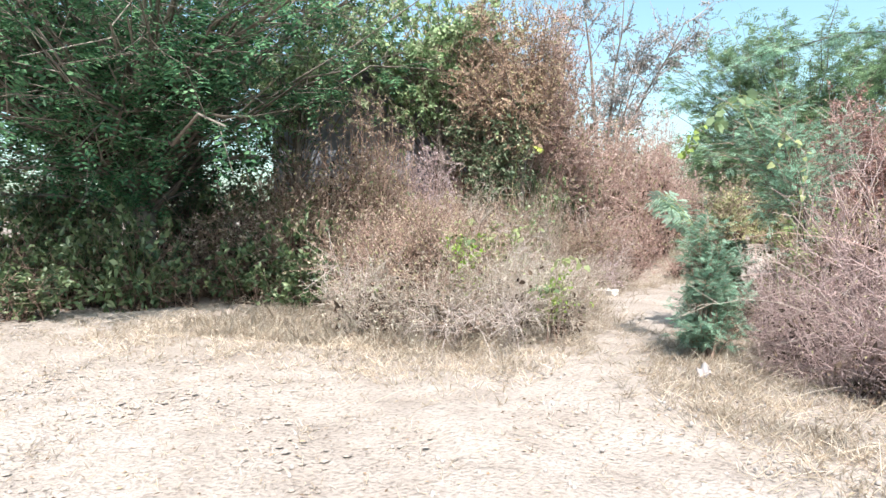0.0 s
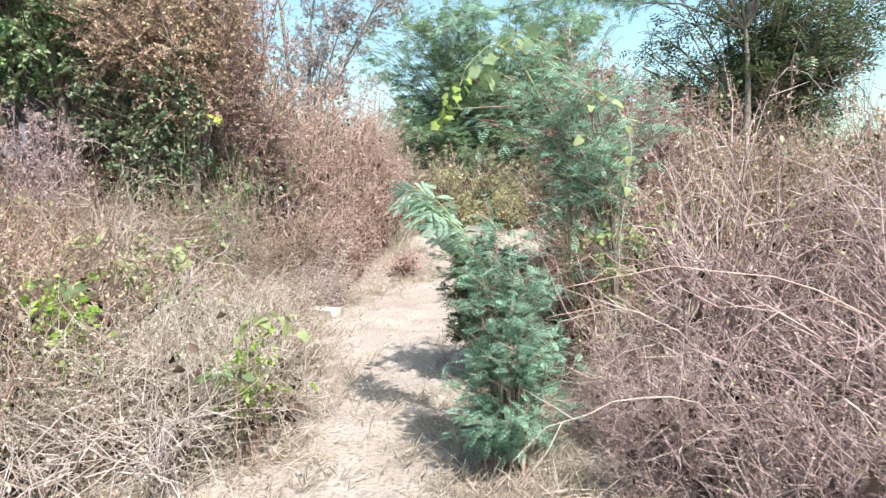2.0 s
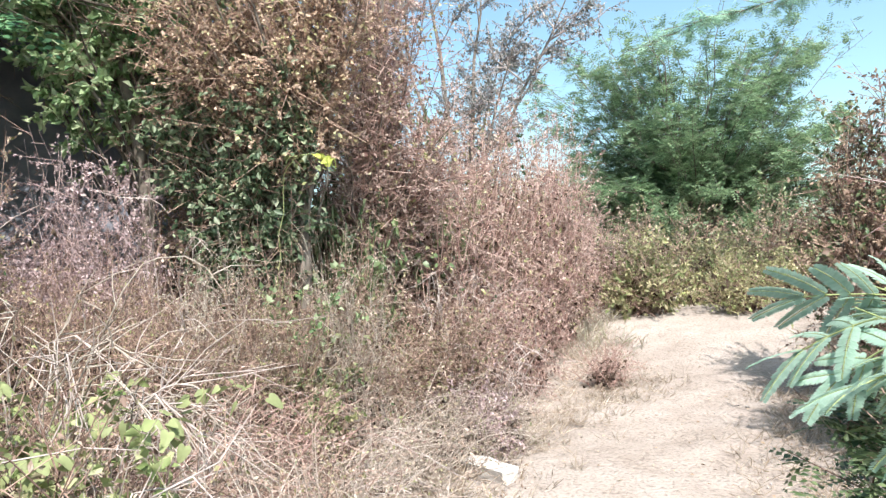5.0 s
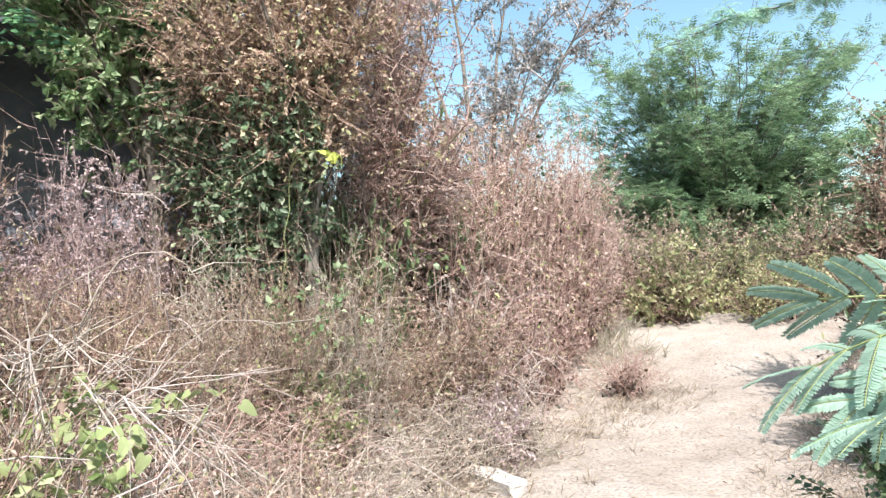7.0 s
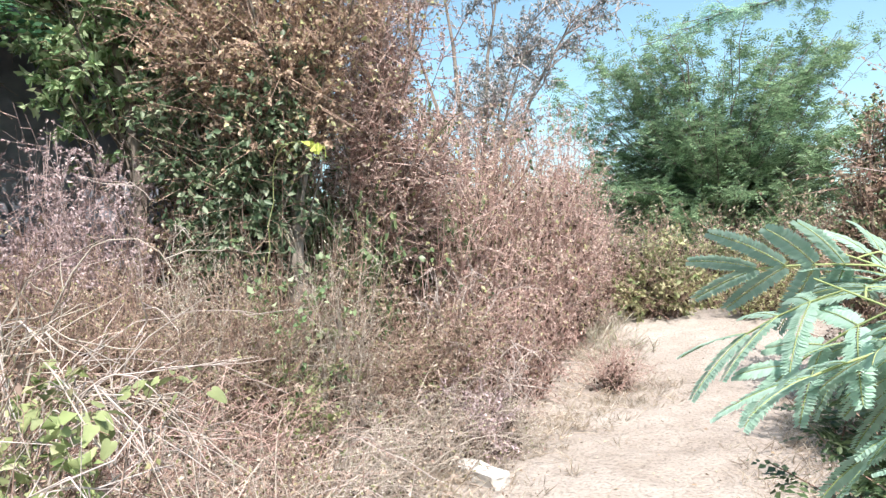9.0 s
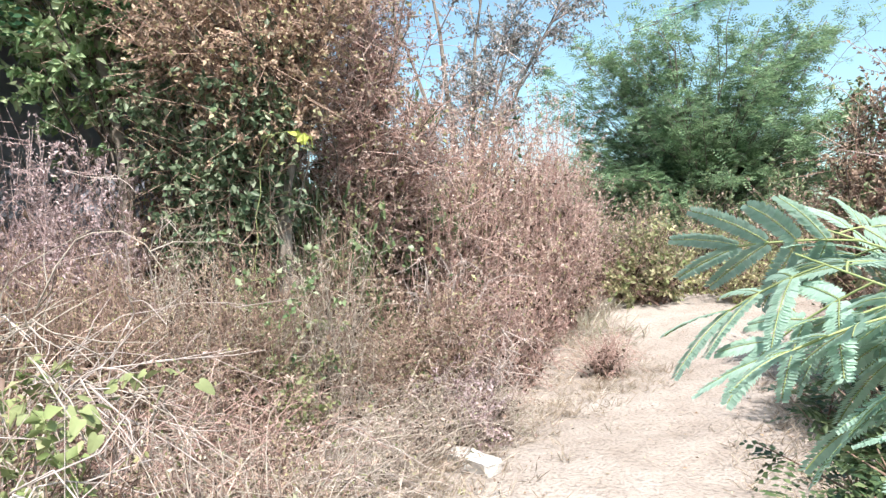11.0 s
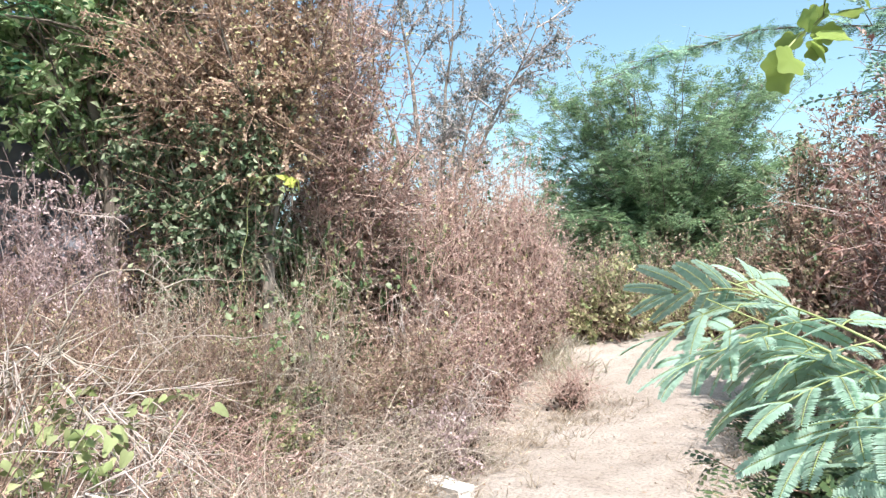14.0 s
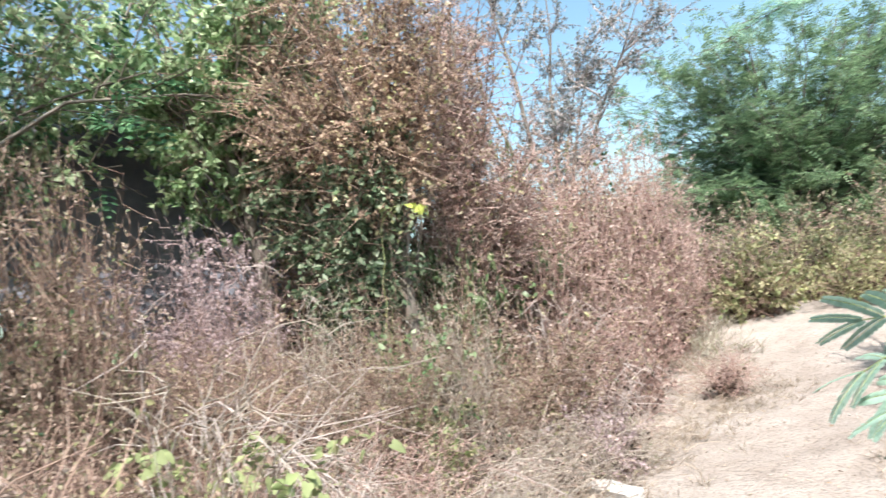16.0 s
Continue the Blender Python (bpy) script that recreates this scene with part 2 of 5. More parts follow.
class Build:
    """Gathers tubes and leaves into one mesh."""

    def __init__(self):
        self.v, self.t, self.q, self.n = [], [], [], 0

    def tubes(self, P, R, sides=3):
        P, R = np.asarray(P, float), np.asarray(R, float)
        if R.ndim == 1:
            R = np.repeat(R[None], len(P), 0)
        N, K, _ = P.shape
        T = np.gradient(P, axis=1)
        T /= np.linalg.norm(T, axis=2, keepdims=True) + 1e-9
        ref = np.where(np.abs(T[..., 2:3]) > 0.9, np.array([1.0, 0, 0]), np.array([0, 0, 1.0]))
        A = np.cross(T, ref)
        A /= np.linalg.norm(A, axis=2, keepdims=True) + 1e-9
        B = np.cross(T, A)
        a = np.arange(sides) * 2 * np.pi / sides
        V = P[:, :, None] + R[:, :, None, None] * (np.cos(a)[:, None] * A[:, :, None] + np.sin(a)[:, None] * B[:, :, None])
        i = (np.arange(N)[:, None, None] * K + np.arange(K - 1)[None, :, None]) * sides
        s, s2 = np.arange(sides), (np.arange(sides) + 1) % sides
        Q = np.stack([i + s, i + s2, i + sides + s2, i + sides + s], -1)
        self.q.append(Q.reshape(-1, 4) + self.n)
        self.v.append(V.reshape(-1, 3))
        self.n += N * K * sides
        return self

    def leaves(self, C, D, U, L, W, fold=0.25):
        """Folded leaves: base C, way D, up U, length L and width W."""
        C, D, U = (np.asarray(a, float).reshape(-1, 3) for a in (C, D, U))
        D = D / (np.linalg.norm(D, axis=1, keepdims=True) + 1e-9)
        S = np.cross(D, U)
        S /= np.linalg.norm(S, axis=1, keepdims=True) + 1e-9
        U = np.cross(S, D)
        L, W = np.broadcast_to(L, len(C))[:, None], np.broadcast_to(W, len(C))[:, None]
        mid = C + D * L * 0.45 + U * W * fold
        V = np.stack([C, mid + S * W * 0.5, C + D * L - U * L * 0.08, mid - S * W * 0.5], 1)
        i = self.n + np.arange(len(C))[:, None] * 4
        self.t.append(np.concatenate([i + np.array([0, 1, 2]), i + np.array([0, 2, 3])]))
        self.v.append(V.reshape(-1, 3))
        self.n += 4 * len(C)
        return self

    def mesh(self, name, mat):
        cat = lambda x, k: np.concatenate(x) if x else np.zeros((0, k))
        return mesh_of(name, cat(self.v, 3), cat(self.t, 3), cat(self.q, 4), mat)


def part(name, data, parent, label=""):
    """One mesh object under a thing or a part; takes a mesh or a bmesh already finished."""
    ob = new(name, data)
    ob.parent = parent
    return tagged(ob, label)


def rand_dirs(rng, n):
    d = rng.normal(size=(n, 3))
    return d / np.linalg.norm(d, axis=1, keepdims=True)


def bezier(a, c, b, k):
    t = np.linspace(0, 1, k)[None, :, None]
    return (1 - t) ** 2 * a[:, None] + 2 * t * (1 - t) * c[:, None] + t ** 2 * b[:, None]


def along(rng, P, lo, hi, n):
    """n random points on the polylines P, with the way of the line there."""
    i, t = rng.integers(0, len(P), n), rng.uniform(lo, hi, n) * (P.shape[1] - 1)
    k = np.minimum(t.astype(int), P.shape[1] - 2)
    f = (t - k)[:, None]
    a, b = P[i, k], P[i, k + 1]
    d = b - a
    return a * (1 - f) + b * f, d / (np.linalg.norm(d, axis=1, keepdims=True) + 1e-9), i


def gz(x, y):
    """Height of the ground."""
    x, y = np.asarray(x, float), np.asarray(y, float)
    t = np.clip((y - 10.8) / 5.0, 0, 1)
    z = 0.55 * t * t * (3 - 2 * t) + 0.012 * np.clip(y - 16, 0, 40)
    z = z + 0.02 * np.sin(1.7 * x + 0.6 * y) * np.sin(1.3 * y - 0.4 * x) + 0.012 * np.sin(4.1 * x + 1.1) * np.sin(3.7 * y)
    s = np.clip((-x - 5.0) / 3.0, 0, 1)
    return z + 0.15 * s


# ---- plants ----
def crown_points(rng, balls, n, shell=0.45):
    """Points in the outer part of a set of ellipsoids (x, y, z, rx, ry, rz)."""
    B = np.asarray(balls, float)
    w = (B[:, 3] * B[:, 4] * B[:, 5]) ** 0.667
    i = rng.choice(len(B), n, p=w / w.sum())
    d = rand_dirs(rng, n)
    r = (shell ** 3 + (1 - shell ** 3) * rng.random(n)) ** (1 / 3)
    return B[i, :3] + d * r[:, None] * B[i, 3:], d


def plant(name, rng, balls, stems, twigs, leaves, size, mats, stem_r=0.012, twig_r=0.0028, twig_l=0.28, base_r=0.15,
          lift=0.35, droop=0.0, flat=0.0, trunk=None, shell=0.45, width=0.42, plain=True, mix=None, inner=0):
    """A woody plant: stems to the crown, twigs off the stems, leaves on the twigs. balls: the crown's ellipsoids from the foot."""
    thing = new(name)
    wood_m, twig_m, leaf_m = mats
    tgt, _ = crown_points(rng, balls, stems, shell)
    tgt[:, 2] = np.maximum(tgt[:, 2], 0.05)
    if trunk:
        h, r = trunk
        k = 7
        z = np.linspace(0, 1, k)
        bend = rng.normal(0, 0.05, 2)
        line = np.stack([bend[0] * h * np.sin(2.5 * z), bend[1] * h * np.sin(3 * z), h * z - 0.05], 1)
        part("trunk", Build().tubes(line[None], r * (1.25 - 0.55 * z) + 0.3 * r * np.exp(-9 * z), 9).mesh("trunk", wood_m), thing)
        f = rng.uniform(0.45, 1.0, stems)
        a = np.stack([np.interp(f, z, line[:, j]) for j in range(3)], 1)
        c = a + (tgt - a) * 0.45
        c[:, 2] += lift * np.linalg.norm(tgt - a, axis=1) * rng.uniform(0.1, 0.6, stems)
    else:
        ang, rr = rng.uniform(0, 6.283, stems), base_r * np.sqrt(rng.random(stems))
        a = np.stack([rr * np.cos(ang), rr * np.sin(ang), np.full(stems, -0.03)], 1)
        c = a + (tgt - a) * 0.4
        c[:, 2] = a[:, 2] + (tgt[:, 2] - a[:, 2]) * (0.45 + lift)
    P = bezier(a, c, tgt, 6)
    P[:, 1:-1] += rng.normal(0, 0.018, P[:, 1:-1].shape) * np.linalg.norm(tgt - a, axis=1)[:, None, None]
    s = rng.uniform(0.55, 1.15, stems)[:, None]
    main = min(10, stems) if trunk else 0
    rad = stem_r * s * np.linspace(1, 0.28, 6)[None]
    for j in range(main):
        part("limb", Build().tubes(P[j:j + 1], rad[j:j + 1] * 1.5, 5).mesh("limb", wood_m), thing)
    tagged(part("branchwork", Build().tubes(P[main:], rad[main:], 3).mesh("branchwork", wood_m), thing), kind="stuff")
    q, d, _ = along(rng, P, 0.3, 1.0, twigs)
    o = rand_dirs(rng, twigs)
    o[:, 2] = o[:, 2] * (1 - flat) + 0.15 - droop
    o = o + 0.55 * d
    o /= np.linalg.norm(o, axis=1, keepdims=True)
    ln = twig_l * rng.uniform(0.4, 1.25, twigs)[:, None]
    e = q + o * ln
    e[:, 2] = np.maximum(e[:, 2], 0.015)
    mid = (q + e) / 2 + rand_dirs(rng, twigs) * ln * 0.14
    T = np.stack([q, mid, e], 1)
    w = Build().tubes(T[:, ::2], twig_r * np.array([1, 0.4])) if plain else Build().tubes(T, twig_r * np.array([1, 0.75, 0.35]))
    tagged(part("twigwork", w.mesh("twigwork", twig_m), thing), kind="stuff")
    if leaves:
        g, d, i = along(rng, T[:max(1, int(0.62 * twigs))], 0.25, 1.0, leaves)
        way = rand_dirs(rng, leaves)
        way[:, 2] = way[:, 2] * (1 - flat) - droop
        way += 0.5 * d
        up = rand_dirs(rng, leaves) * (1 - 0.6 * flat) + np.array([0, 0, 0.3 + flat])
        b = Build()
        L = size * rng.uniform(0.55, 1.3, leaves)
        b.leaves(g, way, up, L, L * width)
        tagged(part("foliage", b.mesh("foliage", leaf_m), thing), kind="stuff")
    # dark leaves added low on the stems to paint the shade of the gaps
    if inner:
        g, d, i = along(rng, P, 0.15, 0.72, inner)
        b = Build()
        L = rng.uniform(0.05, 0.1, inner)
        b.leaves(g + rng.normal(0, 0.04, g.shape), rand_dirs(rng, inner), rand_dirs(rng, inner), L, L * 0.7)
        tagged(part("inner_leaves", b.mesh("inner_leaves", M_INNER_SHADE), thing), kind="stuff")
    if mix:
        mat, n, big = mix
        g, d, i = along(rng, T[int(0.75 * twigs):int(0.75 * twigs) + max(1, twigs // 7)], 0.2, 1.0, n)
        b = Build()
        L = big * rng.uniform(0.6, 1.3, n)
        b.leaves(g, rand_dirs(rng, n) - np.array([0, 0, 0.5]), rand_dirs(rng, n), L, L * 0.6)
        tagged(part("green_leaves", b.mesh("green_leaves", mat), thing), kind="stuff")
    return thing


def frond_leaves(rng, b, C, D, U, L, pairs, lw, ll):
    """Feathery leaves: leaflets in pairs down a rib."""
    n = len(C)
    D = D / (np.linalg.norm(D, axis=1, keepdims=True) + 1e-9)
    S = np.cross(D, U)
    S /= np.linalg.norm(S, axis=1, keepdims=True) + 1e-9
    U = np.cross(S, D)
    L = np.broadcast_to(L, n)[:, None]
    t = np.linspace(0.12, 1, pairs)
    rib = C[:, None] + D[:, None] * (L * t)[..., None] - U[:, None] * (L * 0.22 * t ** 2)[..., None]
    taper = np.sin(np.pi * (0.15 + 0.78 * t))
    for sgn in (-1, 1):
        way = sgn * S[:, None] + 0.35 * D[:, None] + rng.normal(0, 0.08, (n, pairs, 3))
        b.leaves(rib.reshape(-1, 3), way.reshape(-1, 3), np.repeat(U, pairs, 0), np.tile(ll * taper, n), np.tile(lw * taper, n), 0.1)
    return rib


def feather_tree(name, rng, balls, stems, twigs, fronds, mats, frond_l, pairs, ll, lw, trunk=None, stem_r=0.03, twig_r=0.005, twig_l=0.6, droop=0.25, base_r=0.2, shell=0.5):
    """A tree with feathery leaves in flat, drooping sprays."""
    thing = plant(name, rng, balls, stems, twigs, 0, 0, mats, stem_r, twig_r, twig_l, base_r, 0.4, droop * 0.5, 0.55, trunk, shell)
    tw = [o for o in thing.children if o.name.startswith("twigwork")][0].data
    co = np.zeros(len(tw.vertices) * 3, np.float32)
    tw.vertices.foreach_get("co", co)
    T = co.reshape(-1, 2, 3, 3).mean(2).astype(float)
    g, d, _ = along(rng, T, 0.15, 1.0, fronds)
    way = rand_dirs(rng, fronds)
    way[:, 2] = way[:, 2] * 0.4 - droop
    way += 0.7 * d
    up = np.array([0, 0, 1.0]) + rng.normal(0, 0.3, (fronds, 3))
    b = Build()
    frond_leaves(rng, b, g, way, up, frond_l * rng.uniform(0.6, 1.2, fronds), pairs, lw, ll)
    tagged(part("crown", b.mesh("crown", mats[2]), thing), kind="stuff")
    return thing


def put(thing, x, y, rz=0.0, s=1.0, sz=None, sink=0.0):
    thing.matrix_basis = Matrix.LocRotScale((x, y, float(gz(x, y)) - sink), Euler((0, 0, rz)), (s, s, sz or s))
    return thing


USED = set()
SIZE = {}


def scatter(kinds, spots, rng, label, category, group):
    """Plants of the ready kinds at (x, y, radius, height), each the kind whose build is nearest."""
    for x, y, r, h in spots:
        ks = sorted(kinds, key=lambda k: abs(SIZE[k.name][1] / SIZE[k.name][0] - h / r) + 0.5 * rng.random())
        k = ks[0]
        r0, h0 = SIZE[k.name]
        place = ((x, y, float(gz(x, y)) - 0.01), Euler((rng.normal(0, 0.06), rng.normal(0, 0.06), rng.uniform(0, 6.28))))
        if k.name in USED:
            sc = k.scale
            ob = copy_thing(k, Matrix.LocRotScale(*place, (r / r0 / sc.x, r / r0 / sc.y, h / h0 / sc.z)))
        else:
            ob = k
            USED.add(k.name)
            ob.matrix_basis = Matrix.LocRotScale(*place, (r / r0, r / r0, h / h0))
        tagged(ob, label, category, group)


def spread(rng, n, x0, x1, y0, y1, keep, gap):
    """Up to n places in a stretch of ground where keep(x, y) holds, at least gap apart."""
    got = []
    for _ in range(n * 60):
        x, y = rng.uniform(x0, x1), rng.uniform(y0, y1)
        if keep(x, y) and all((x - a) ** 2 + (y - b) ** 2 > gap ** 2 for a, b in got):
            got.append((x, y))
            if len(got) == n:
                break
    return got


# ---- ground ----
def spaced(lo, hi, near_lo, near_hi, step):
    mid = np.arange(near_lo, near_hi, step)
    left = near_lo - np.geomspace(0.4, near_lo - lo, 24)[::-1]
    right = near_hi + np.geomspace(0.4, hi - near_hi, 24)
    return np.concatenate([left, mid, right])


def ground_sheet():
    xs, ys = spaced(-2500, 2500, -9, 7, 0.09), spaced(-2500, 2500, -4, 18, 0.09)
    X, Y = np.meshgrid(xs, ys)
    rng = np.random.default_rng(5)
    Z = gz(X, np.clip(Y, -60, 60))
    near = (np.abs(X + 1) < 8) & (Y > -4) & (Y < 18)
    for f, h in ((1.9, 0.012), (4.3, 0.007), (9.0, 0.004)):      # soft unevenness
        a, b, c, d = rng.uniform(0.6, 1.4, 4) * f
        Z = Z + near * h * (np.sin(a * X + b * Y + 2 * np.sin(0.7 * f * Y)) * np.sin(c * Y - d * 0.6 * X + 1.5 * np.sin(0.8 * f * X)))
    for _ in range(90):      # shallow footprints and hollows
        cx, cy, r = rng.uniform(-4, 2.5), rng.uniform(-2, 13), rng.uniform(0.08, 0.2)
        Z -= near * 0.02 * np.exp(-((X - cx) ** 2 + (Y - cy) ** 2) / r ** 2)
    n, m = X.shape
    i = np.arange(n * m).reshape(n, m)
    Q = np.stack([i[:-1, :-1], i[:-1, 1:], i[1:, 1:], i[1:, :-1]], -1).reshape(-1, 4)
    me = mesh_of("ground", np.stack([X, Y, Z], -1), [], Q, M_GROUND)
    me.polygons.foreach_set("use_smooth", np.ones(len(me.polygons), bool))
    tagged(new("ground", me), "pale dry sandy soil with a trodden footpath", "ground", kind="structure")


ground_sheet()


def edge_left(y):
    """The path's left border."""
    return np.interp(y, [-3, 3.2, 3.7, 4.4, 5.2, 6.3, 7.5, 8.6, 9.6, 10.6, 11.6, 12.4, 13.5, 16], [-6.5, -6.5, -1.2, 0.02, 0.0, -0.15, -0.55, -0.85, -0.6, -0.2, 0.15, -0.2, -0.7, -1.2])


def edge_right(y):
    return np.interp(y, [-3, 2.5, 3.5, 4.4, 5.5, 7, 9, 11, 13, 14.5, 16], [3.2, 1.5, 0.85, 0.7, 0.8, 0.95, 1.15, 1.45, 2.2, 4.5, 6])


def outside(x, y):
    """How far off the path a point lies; negative on it."""
    return np.maximum(edge_left(y) - x, x - edge_right(y))


# ---- shed behind the thicket ----
def box(bm, lo, hi):
    vs = [bm.verts.new((x, y, z)) for z in (lo[2], hi[2]) for y in (lo[1], hi[1]) for x in (lo[0], hi[0])]
    for f in ((0, 2, 3, 1), (4, 5, 7, 6), (0, 1, 5, 4), (2, 6, 7, 3), (0, 4, 6, 2), (1, 3, 7, 5)):
        bm.faces.new([vs[i] for i in f])


def bm_mesh(name, bm, mat, bevel=0.0):
    if bevel:
        bmesh.ops.bevel(bm, geom=bm.edges[:], offset=bevel, segments=2, affect="EDGES", profile=0.5)
    bmesh.ops.recalc_face_normals(bm, faces=bm.faces[:])
    me = bpy.data.meshes.new(name)
    bm.to_mesh(me)
    bm.free()
    me.materials.append(mat)
    return me


def boxes(name, parts, mat, bevel=0.0):
    bm = bmesh.new()
    for lo, hi in parts:
        box(bm, lo, hi)
    return bm_mesh(name, bm, mat, bevel)


shed = tagged(new("shed"), "grey plastered derelict shed half hidden behind creepers", "shed")
part("front_wall", boxes("front_wall", [((-2.6, 0, 0), (0.55, 0.2, 3.9)), ((0.55, 0, 2.1), (1.45, 0.2, 3.9)), ((1.45, 0, 0), (2.0, 0.2, 3.9))], M_WALL, 0.012), shed)
part("side_wall", boxes("side_wall", [((-2.6, 0.203, 0), (-2.4, 3.0, 3.9))], M_WALL, 0.012), shed)
part("side_wall", boxes("side_wall", [((1.8, 0.203, 0), (2.0, 3.0, 3.9))], M_WALL, 0.012), shed)
part("back_wall", boxes("back_wall", [((-2.397, 2.8, 0), (1.797, 3.0, 3.9))], M_WALL, 0.012), shed)
# made-up top for the shed; its deep front overhang is added to shade the wall
part("roof_slab", boxes("roof_slab", [((-2.8, -1.0, 3.903), (2.2, 3.2, 4.03))], M_WALL, 0.015), shed)
part("door", boxes("door", [((0.553, 0.06, 0.01), (1.447, 0.1, 2.097))], M_DOOR, 0.005), shed, "dull red-brown wooden door")
shed.matrix_basis = pose(-5.2, 10.4, float(gz(-5.2, 10.4)) - 0.08, 0, 0, 36)

# ---- plants: ready kinds ----
R = np.random.default_rng(11)


def dome(r, h):
    return [(0, 0, 0.46 * h, 0.95 * r, 0.95 * r, 0.52 * h), (0.22 * r, -0.28 * r, 0.64 * h, 0.6 * r, 0.6 * r, 0.34 * h),
            (-0.38 * r, 0.2 * r, 0.58 * h, 0.6 * r, 0.55 * r, 0.36 * h), (0.3 * r, 0.4 * r, 0.3 * h, 0.7 * r, 0.6 * r, 0.3 * h)]


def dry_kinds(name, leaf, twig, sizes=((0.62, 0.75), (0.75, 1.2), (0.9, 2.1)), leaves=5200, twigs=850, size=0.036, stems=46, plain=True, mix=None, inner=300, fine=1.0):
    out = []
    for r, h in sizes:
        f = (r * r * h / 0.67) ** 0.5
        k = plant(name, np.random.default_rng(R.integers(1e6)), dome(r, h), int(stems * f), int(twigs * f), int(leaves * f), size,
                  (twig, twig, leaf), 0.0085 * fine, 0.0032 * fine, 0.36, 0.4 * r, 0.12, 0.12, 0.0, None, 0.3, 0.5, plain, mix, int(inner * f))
        SIZE[k.name] = (r, h)
        out.append(k)
    return out


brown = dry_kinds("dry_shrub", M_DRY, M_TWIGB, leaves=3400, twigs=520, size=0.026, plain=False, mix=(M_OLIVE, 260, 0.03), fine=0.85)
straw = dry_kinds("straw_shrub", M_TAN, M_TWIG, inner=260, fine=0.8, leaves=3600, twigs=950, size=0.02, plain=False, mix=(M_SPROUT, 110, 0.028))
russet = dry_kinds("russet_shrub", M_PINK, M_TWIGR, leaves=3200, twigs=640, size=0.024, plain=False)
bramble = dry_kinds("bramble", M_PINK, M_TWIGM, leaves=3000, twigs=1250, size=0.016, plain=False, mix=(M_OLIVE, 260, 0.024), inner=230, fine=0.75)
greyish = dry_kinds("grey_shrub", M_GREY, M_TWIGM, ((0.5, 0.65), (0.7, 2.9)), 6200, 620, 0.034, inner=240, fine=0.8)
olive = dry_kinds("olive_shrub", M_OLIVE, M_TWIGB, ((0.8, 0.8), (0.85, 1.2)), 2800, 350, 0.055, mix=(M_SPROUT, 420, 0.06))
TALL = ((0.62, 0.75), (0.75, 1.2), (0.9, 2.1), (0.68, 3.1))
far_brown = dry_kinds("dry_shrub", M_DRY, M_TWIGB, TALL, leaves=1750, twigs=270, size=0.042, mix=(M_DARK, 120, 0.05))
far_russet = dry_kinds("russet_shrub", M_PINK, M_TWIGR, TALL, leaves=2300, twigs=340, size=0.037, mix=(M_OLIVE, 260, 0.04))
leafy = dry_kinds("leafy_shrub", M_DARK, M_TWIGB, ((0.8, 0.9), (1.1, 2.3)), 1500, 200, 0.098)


def grown(places, height, wide=0.6):
    return [(x, y, wide * (0.75 + 0.25 * height(x, y)) * R.uniform(0.85, 1.15), height(x, y) * R.uniform(0.85, 1.12)) for x, y in places]


def d_left(x, y):
    return float(edge_left(y)) - x


def d_right(x, y):
    return x - float(edge_right(y))


# the thicket on one side of the path
spots = spread(R, 16, -3.6, -0.1, 4.2, 6.3, lambda x, y: d_left(x, y) > 0.42 and x > 2.2 - 0.746 * (y + 1.25), 0.45)
near = [p for p in spots if d_left(*p) < 1.1 or p[1] < 4.5]
scatter(straw, grown(near, lambda x, y: min(0.72 + 0.2 * d_left(x, y), 0.9), 0.62), R, "straw-coloured dry shrub of tangled stalks beside the path", "dry shrub", "dry shrubs along the path")
scatter(brown, grown([p for p in spots if p not in near], lambda x, y: min(0.65 + 0.4 * d_left(x, y), 1.5), 0.66), R, "brown withered shrub with small dry leaves", "dry shrub", "dry shrubs in the thicket")
spots = spread(R, 9, -3.0, -0.6, 6.4, 8.0, lambda x, y: 0.4 < d_left(x, y) < 2.4, 0.55)
scatter(brown[:2] + straw[:1], grown(spots, lambda x, y: 0.62, 0.55), R, "low brown tangle of dry stalks", "dry shrub", "low dry tangles")
spots = spread(R, 30, -4.0, 0.0, 9.0, 14.2, lambda x, y: (1.05 if y > 10.2 else 0.5) < d_left(x, y) < 3.2 and (y > 9.3 or x < -1.6), 0.52)
tall = lambda x, y: min(0.75 + 0.95 * d_left(x, y), 2.9)
redder = [p for p in spots if d_left(*p) < 1.7 and p[1] > 9.7][::2]
scatter(far_russet, grown(redder, tall, 0.5), R, "russet withered shrub with fine dry leaves", "dry shrub", "russet shrubs in the thicket")
scatter(far_brown, grown([p for p in spots if p not in redder], tall, 0.52), R, "brown withered shrub with small dry leaves", "dry shrub", "dry shrubs in the thicket")
spots = spread(R, 11, -6.0, -2.9, 5.6, 9.2, lambda x, y: True, 0.7)
scatter(far_brown, grown(spots, lambda x, y: min(0.9 + 0.35 * (-x - 2.4), 2.0), 0.75), R, "brown withered shrub with small dry leaves", "dry shrub", "dry shrubs in the thicket")
scatter(far_brown, [(-1.75, 8.6, 0.6, 1.3), (-2.85, 8.05, 0.75, 1.6), (-2.05, 8.3, 0.6, 1.35), (-1.9, 9.05, 0.6, 1.35), (-2.6, 9.0, 0.65, 1.6), (-3.3, 9.1, 0.7, 1.6), (-1.4, 9.5, 0.6, 1.45), (-4.2, 8.9, 0.8, 1.7), (-2.2, 9.5, 0.7, 1.9)], R,
        "brown withered shrub with small dry leaves", "dry shrub", "dry shrubs in the thicket")
